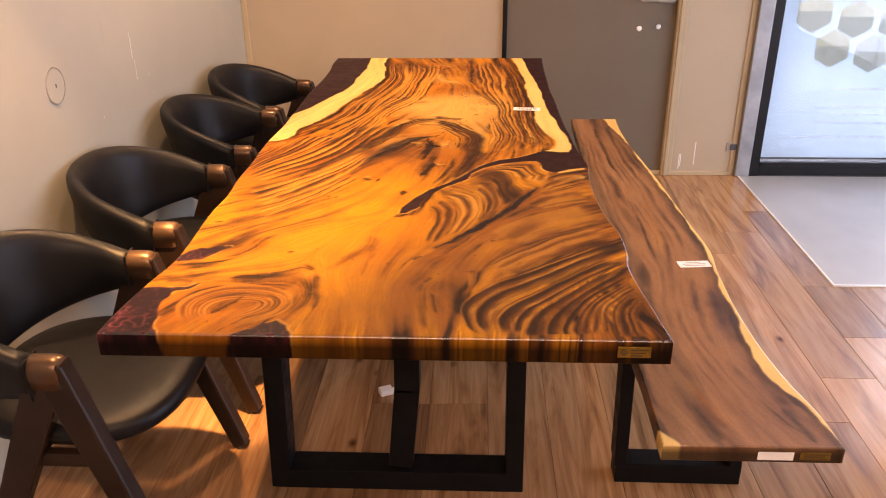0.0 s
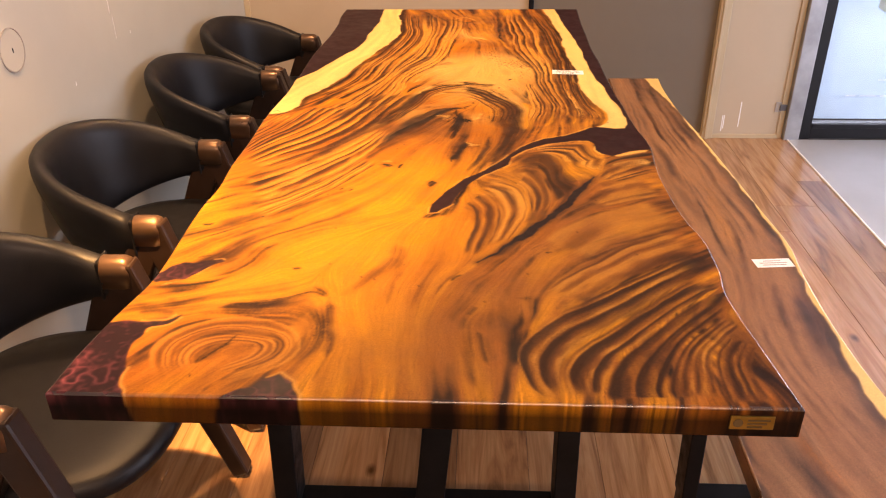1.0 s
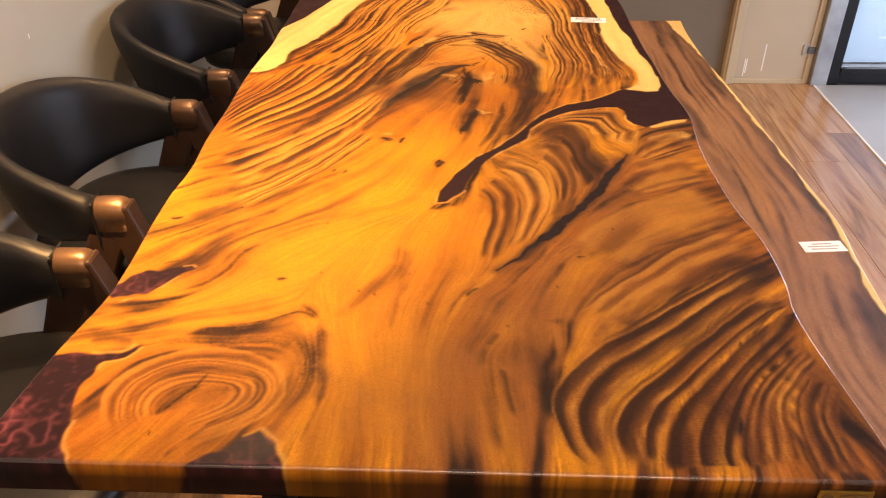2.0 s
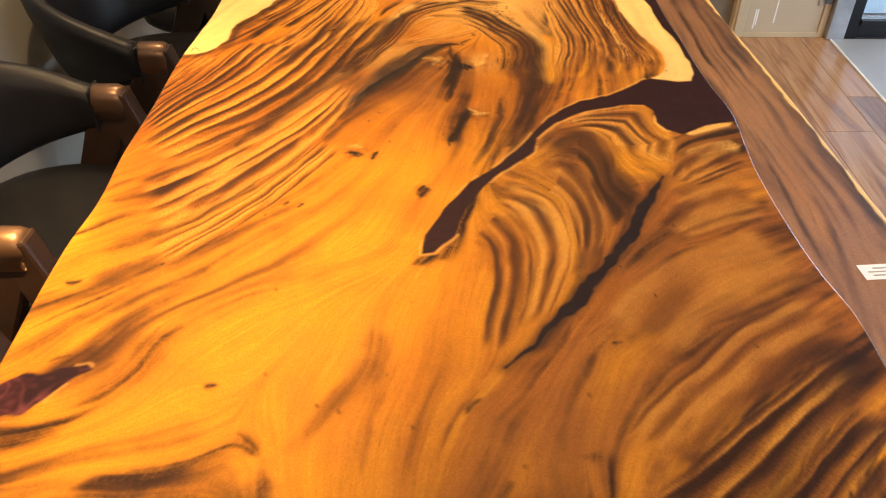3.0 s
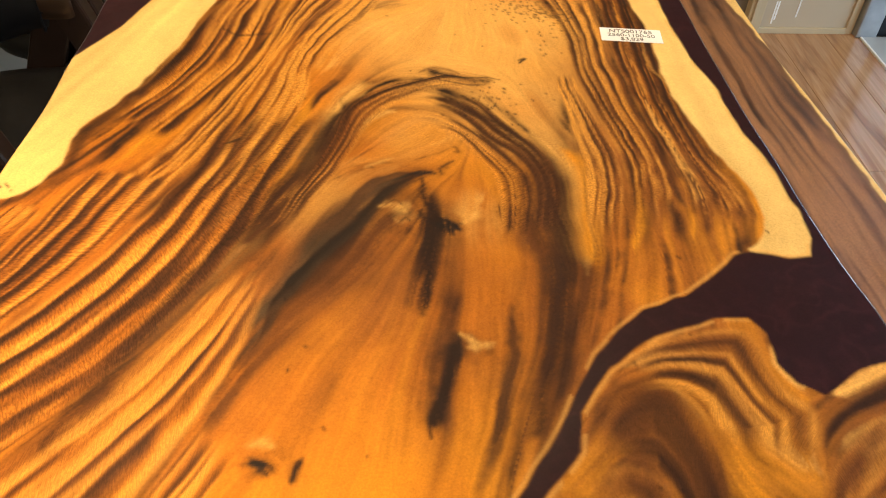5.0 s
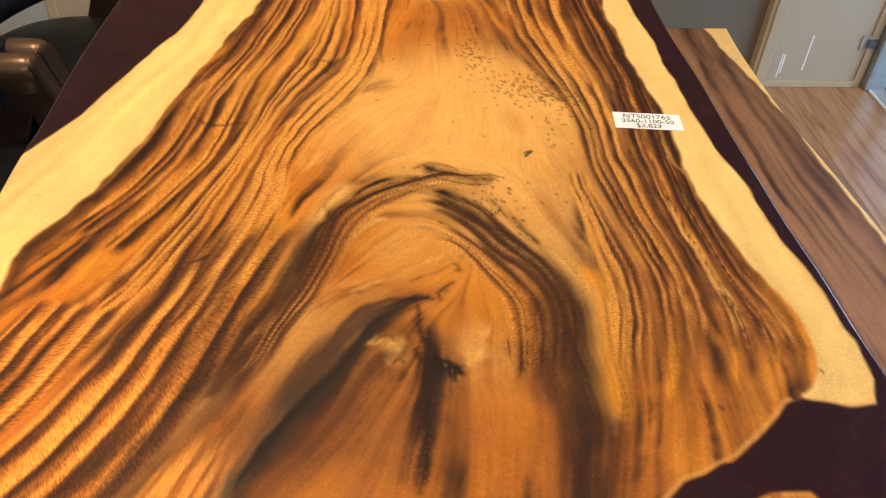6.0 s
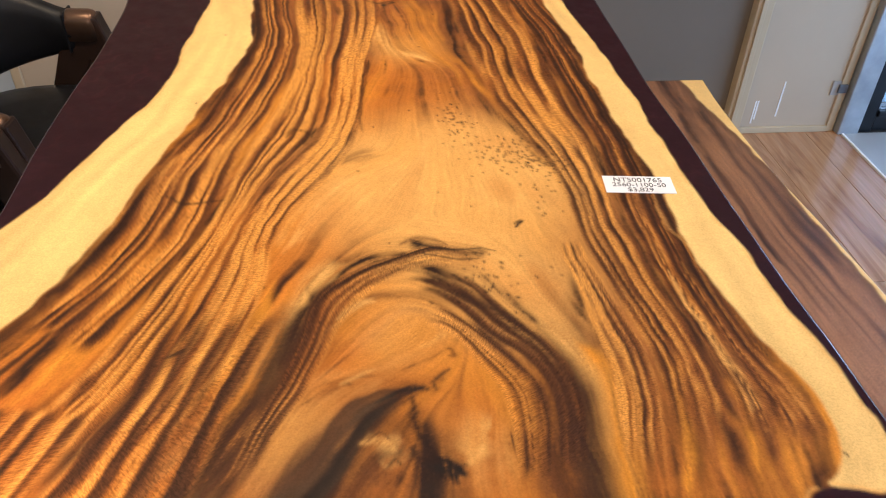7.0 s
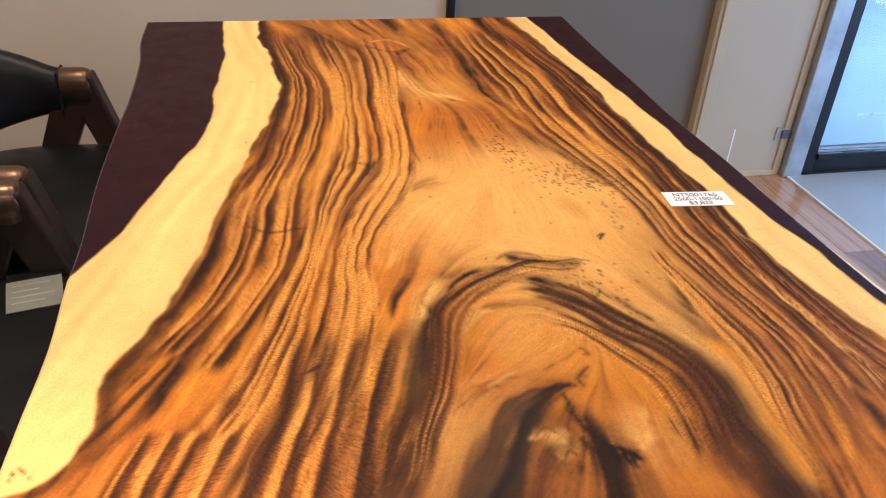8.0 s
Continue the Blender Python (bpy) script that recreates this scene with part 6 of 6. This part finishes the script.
# ---- bench ----
def bench():
    seat = thing("bench", pose(0, 0, 0), "live-edge walnut bench with pale sapwood on black steel legs", "bench")
    wood = Figure(0.46, 0.94, 0.03, 2.56, 0.0025, 9)
    wood.light, wood.amber, wood.brown, wood.dark = (0.34, 0.165, 0.072), (0.22, 0.10, 0.045), (0.115, 0.052, 0.027), (0.032, 0.015, 0.010)
    wood.vein(D, .014, .8, (0.618, 2.33), (0.64, 1.92), (0.638, 1.52), (0.636, 1.2))
    wood.vein(D, .012, .8, (0.73, 2.44), (0.73, 2.27), (0.738, 2.08), (0.77, 1.9), (0.791, 1.74))
    wood.vein(D, .014, .7, (0.679, 2.41), (0.683, 2.18), (0.695, 1.94), (0.716, 1.75), (0.732, 1.59))
    wood.vein(B, .012, .6, (0.685, 2.11), (0.689, 1.87), (0.703, 1.68))
    wood.vein(D, .012, .8, (0.705, 1.94), (0.743, 1.52), (0.78, 1.23), (0.802, 1.03), (0.821, 0.93))
    wood.vein(D, .010, .7, (0.664, 2.08), (0.706, 1.55), (0.735, 1.25), (0.753, 1.03))
    wood.vein(G, .012, .5, (0.73, 1.42), (0.718, 1.2), (0.711, 0.947))
    wood.vein(K, .016, .9, (0.847, 1.06), (0.852, 0.993), (0.853, 0.951))
    wood.vein(D, .012, .7, (0.843, 1.47), (0.842, 1.21), (0.844, 1.03))
    wood.vein(D, .014, .8, (0.802, 0.831), (0.787, 0.599), (0.78, 0.381), (0.814, 0.244), (0.853, 0.182))
    wood.vein(B, .014, .7, (0.648, 0.791), (0.628, 0.48), (0.636, 0.282), (0.635, 0.176), (0.691, 0.081))
    wood.vein(D, .012, .7, (0.629, 0.864), (0.611, 0.536), (0.603, 0.304), (0.617, 0.155))
    wood.vein(D, .010, .7, (0.6, 0.237), (0.619, 0.116), (0.64, 0.062))
    wood.vein(O, .014, .6, (0.608, 0.328), (0.652, 0.196), (0.678, 0.118))
    wood.vein(D, .010, .7, (0.8, 0.201), (0.82, 0.123), (0.837, 0.077))
    wood.vein(B, .012, .6, (0.697, 0.659), (0.686, 0.378), (0.701, 0.24))
    wood.vein(K, .008, .8, (0.705, 0.659), (0.724, 0.644))
    wood.vein(K, .02, .8, (0.865, 0.213), (0.894, 0.164))
    for y in np.arange(0.1, 2.6, 0.12):
        wood.patch((0.24, 0.112, 0.050) if rnd.random() < 0.6 else (0.30, 0.145, 0.064), 0.56 + 0.3 * rnd.random(), y, 0.12)
    wood.pale = (0.36, 0.18, 0.08)
    middle = [(0.68, 0.1), (0.64, 0.5), (0.68, 1.0), (0.68, 1.6), (0.67, 2.5)]
    wood.sheaf(4, 0.48, 0.5, 0.4, [(0.53, 0.1), (0.53, 0.8), (0.56, 1.6), (0.60, 2.5)], middle)
    wood.sheaf(5, 0.58, 0.4, 0.4, middle, [(0.87, 0.1), (0.80, 0.5), (0.84, 1.0), (0.81, 1.7), (0.74, 2.5)])
    wood.draw(0.75, (0.02, 1.0), (0.24, 0.112, 0.050))
    sap = np.array([(1.0, 2.6), (0.735, 2.6), (0.735, 2.52), (0.752, 2.40), (0.778, 2.22), (0.800, 2.0), (0.812, 1.82), (0.826, 1.55), (0.842, 1.25), (0.853, 1.03), (0.842, 0.93), (0.826, 0.72), (0.812, 0.55),
                    (0.807, 0.40), (0.822, 0.30), (0.848, 0.23), (0.878, 0.12), (0.90, 0.0), (1.0, 0.0)])
    w, d = wood.inside(sap, 0.002)
    wood.mix(D, 0.5 * np.exp(-((d + 0.008) / 0.010) ** 2))
    wood.mix(S, w)
    tip = np.array([(0.40, 0.0), (0.40, 0.10), (0.515, 0.115), (0.548, 0.062), (0.552, 0.0)])
    w, d = wood.inside(tip, 0.002)
    wood.mix(S, w)
    left = along_y((0.517, 0.04), (0.521, 0.28), (0.518, 0.42), (0.512, 0.8), (0.53, 1.2), (0.56, 1.7), (0.58, 2.2), (0.588, 2.56))
    right = along_y((0.886, 0.04), (0.876, 0.18), (0.852, 0.30), (0.836, 0.46), (0.834, 0.66), (0.845, 0.86), (0.861, 1.02), (0.850, 1.24), (0.833, 1.6), (0.815, 1.88), (0.798, 2.1), (0.794, 2.36), (0.804, 2.56))
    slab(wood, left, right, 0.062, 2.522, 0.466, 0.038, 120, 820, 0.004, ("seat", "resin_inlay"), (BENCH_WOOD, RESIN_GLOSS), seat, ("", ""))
    for y in (0.52, 2.06):
        frame_leg = part("leg_frame", box(0.522, 0.862, y - 0.035, y + 0.035, 0, 0.062, 0.003), BLACK_STEEL, seat, "black powder-coated steel leg frame")
        part("leg", bar((0.535, y, 0.055), (0.530, y, 0.42), 0.034, 0.07, (0, 1, 0)), BLACK_STEEL, frame_leg)
        part("leg", bar((0.845, y, 0.055), (0.820, y, 0.42), 0.034, 0.07, (0, 1, 0)), BLACK_STEEL, frame_leg)
        part("top_plate", box(0.535, 0.815, y - 0.04, y + 0.04, 0.419, 0.4275, 0.002), BLACK_STEEL, frame_leg)
    plate = part("maker_plate", box(0.797, 0.858, 0.0595, 0.063, 0.436, 0.454, 0.001), BRASS, seat, "small brass maker's plate")
    for x0, x1, z in ((0.803, 0.853, 0.4505), (0.803, 0.846, 0.4455), (0.803, 0.850, 0.4405)):
        part("engraved_bar", box(x0, x1, 0.0588, 0.0596, z - 0.0012, z + 0.0012), ENGRAVE, plate)
    part("paper_sticker", box(0.712, 0.784, 0.0606, 0.063, 0.434, 0.4535), PAPER, seat, "blank white paper sticker")
    return seat


rnd = random.Random(4)
bench()
card = thing("price_label", pose(0.787, 0.914, 0.4662, 0, 0, 5), "small white price label with faint handwriting on the bench", "label")
part("card", box(-0.048, 0.048, -0.021, 0.021, 0, 0.0006), PAPER, card)
for z, w in ((0.010, 0.022), (0.0, 0.035), (-0.010, 0.030)):
    part("writing_bar", box(-w, w, z - 0.0018, z + 0.0018, 0.0006, 0.0009), SOCKET, card)


# ---- chairs ----
def arm_cap(y):
    """The rounded end of an arm: half-round on top, closing in a soft nose."""
    path = [(0.034, 1.0), (0.037, 1.03), (0.085, 1.03), (0.094, 0.97), (0.100, 0.86), (0.104, 0.66)]

    def ring(i):
        x, k = path[i]
        pts = [Vector((x, y + 0.0275 * k * math.cos(radians(a)), 0.609 - 0.02 * (1 - k) + 0.0275 * k * math.sin(radians(a)))) for a in range(0, 181, 15)]
        return pts + [Vector((x, y - 0.0270 * k, 0.570 + 0.02 * (1 - k))), Vector((x, y + 0.0270 * k, 0.570 + 0.02 * (1 - k)))]

    return sweep(path, ring)


def armchair(m):
    chair = thing("armchair", m, "black leather tub armchair with bronze-brown arm ends and dark legs", "chair", "chairs along the table")
    n = 44
    path = []
    for k in range(n + 1):
        a = radians(-96 + 192 * k / n)
        bulge = abs(math.cos(a)) ** 0.85 if math.cos(a) > 0 else 0.0
        x = -0.248 * bulge + 0.03 * (1 - bulge) + (0.012 if bulge == 0 else 0)
        y = 0.254 * math.copysign(abs(math.sin(a)) ** 0.85, math.sin(a))
        path.append((x, y, bulge))

    def ring(i):
        x, y, s = path[i]
        j0, j1 = max(0, i - 1), min(n, i + 1)
        t = Vector((path[j1][0] - path[j0][0], path[j1][1] - path[j0][1], 0)).normalized()
        out = Vector((-t.y, t.x, 0))
        if out.dot(Vector((x - 0.05, y, 0))) < 0:
            out = -out
        up = s ** 1.1
        top, low = 0.632 + 0.115 * s ** 0.9, 0.535 - 0.06 * up
        pts = []
        for k in range(18):
            b = 2 * math.pi * k / 18
            v = math.copysign(abs(math.sin(b)) ** 0.7, math.sin(b))
            z = (top + low) / 2 + (top - low) / 2 * v
            thick = 0.028 - 0.010 * up * (0.5 - 0.5 * v) + 0.009 * max(v, 0) ** 3
            lean = 0.030 * up * (v - 0.2)
            pts.append(Vector((x, y, z)) + out * (thick * math.cos(b) + lean))
        return pts

    part("backrest", sweep(path, ring), LEATHER, chair, "padded black leather wrap-round back", True)
    m_seat = bmesh.new()
    rings = []
    for z, k in ((0.392, 0.80), (0.396, 0.92), (0.410, 0.985), (0.430, 1.0), (0.445, 0.985), (0.454, 0.93), (0.459, 0.82), (0.460, 0.6), (0.456, 0.3)):
        row = []
        for q in range(40):
            a = 2 * math.pi * q / 40
            c, s_ = math.copysign(abs(math.cos(a)) ** 0.72, math.cos(a)), math.copysign(abs(math.sin(a)) ** 0.72, math.sin(a))
            row.append(m_seat.verts.new((0.024 + 0.250 * k * c, 0.256 * k * s_ * (1 + 0.05 * c), z)))
        rings.append(row)
    for r0, r1 in zip(rings, rings[1:]):
        for q in range(40):
            m_seat.faces.new((r0[q], r0[(q + 1) % 40], r1[(q + 1) % 40], r1[q]))
    m_seat.faces.new(rings[0][::-1])
    m_seat.faces.new(rings[-1])
    bmesh.ops.recalc_face_normals(m_seat, faces=m_seat.faces[:])
    part("seat", m_seat, LEATHER, chair, "padded black leather seat", True)
    for s in (-1, 1):
        y = 0.254 * s
        seam = part("seam_band", box(0.029, 0.0365, y - 0.0300, y + 0.0300, 0.540, 0.6365, 0.005, 2), LEATHER, chair, "stitched leather seam")
        part("arm_cap", arm_cap(y), BRONZE, chair, "rounded satin bronze-brown arm end", True)
        foot = 0.015 * s
        part("leg", bar((0.072, y, 0.618), (0.262, y + foot, 0.006), 0.070, 0.048, (0, 1, 0), 0.007, 0.60), LEG_WOOD, chair)
        part("leg", bar((0.072, y, 0.610), (-0.190, y + foot, 0.006), 0.082, 0.0472, (0, 1, 0), 0.007, 0.60), LEG_WOOD, chair)
        part("stretcher", bar((0.125, y * 0.99, 0.375), (-0.03, y * 0.99, 0.375), 0.035, 0.026, (0, 1, 0), 0.004), LEG_WOOD, chair)
        for x in (0.2585, -0.1905):
            part("glide", box(x - 0.014, x + 0.014, y + foot - 0.012, y + foot + 0.012, 0, 0.007, 0.002), GLIDE, chair)
    for x in (0.10, -0.02):
        part("cross_rail", bar((x, -0.248, 0.378), (x, 0.248, 0.378), 0.034, 0.030, (0, 0, 1), 0.004), LEG_WOOD, chair)
    return chair


first = armchair(pose(-0.816, 0.346, 0, 0, 0, 0))
for x, y, turn in ((-0.822, 1.05, 0.5), (-0.806, 1.772, 3.0), (-0.800, 2.345, -4.0)):
    copy_thing(first, pose(x, y, 0, 0, 0, turn))

# leaflet on a seat, and a small plug on the floor
leaflet = thing("leaflet", pose(-0.715, 1.965, 0.460, 0, 0, 12), "printed leaflet with a dark header lying on a chair", "leaflet")
part("sheet", box(-0.045, 0.045, -0.065, 0.03, 0, 0.0015), LEAFLET, leaflet)
part("header", box(-0.045, 0.045, 0.03, 0.075, 0, 0.002), BLACK_FRAME, leaflet, "black printed header")
for k, w in enumerate((0.030, 0.022, 0.034, 0.026)):
    part("print_bar", box(-0.036, -0.036 + 2 * w, 0.012 - 0.018 * k, 0.015 - 0.018 * k, 0.0015, 0.0020), SOCKET, leaflet)
tag = thing("cable_plug", pose(-0.155, 0.885, 0, 0, 0, 25), "small white plug lying on the floor", "plug")
part("body", box(-0.022, 0.022, -0.016, 0.016, 0, 0.022, 0.004), PAPER, tag)
part("cord_stub", box(0.022, 0.040, -0.005, 0.005, 0.006, 0.016, 0.003), PAPER, tag)

# ---- floor planks ----
WIDE, LONG, GAP = 0.185, 1.22, 0.0010
plank_mesh = None
count = 0
for i in range(26):
    x = -1.12 + i * WIDE
    start = -4.1 + rnd.random() * LONG
    y = start - LONG
    while y < FAR - 0.02:
        y0, y1 = max(y, -4.19), min(y + LONG, FAR - 0.01)
        if y1 - y0 > 0.05 and x < 3.35 and not (x > 1.62 and y0 > 1.72):
            x1 = x + WIDE
            if x < 1.59 < x1 and y1 > 1.68:
                pieces = [(x, x1, y0, 1.686), (x, 1.591, max(y0, 1.686), y1)]
            elif x >= 1.59 and y1 > 1.686:
                pieces = [(x, x1, y0, 1.686)]
            else:
                pieces = [(x, x1, y0, y1)]
            for a0, a1, b0, b1 in pieces:
                if a1 - a0 < 0.01 or b1 - b0 < 0.02:
                    continue
                ob = part("plank", box(GAP / 2, a1 - a0 - GAP / 2, GAP / 2, b1 - b0 - GAP / 2, -0.012, 0.0, 0.0008, 1), PLANK, floor)
                ob.location = (a0, b0, 0)
                count += 1
        y += LONG
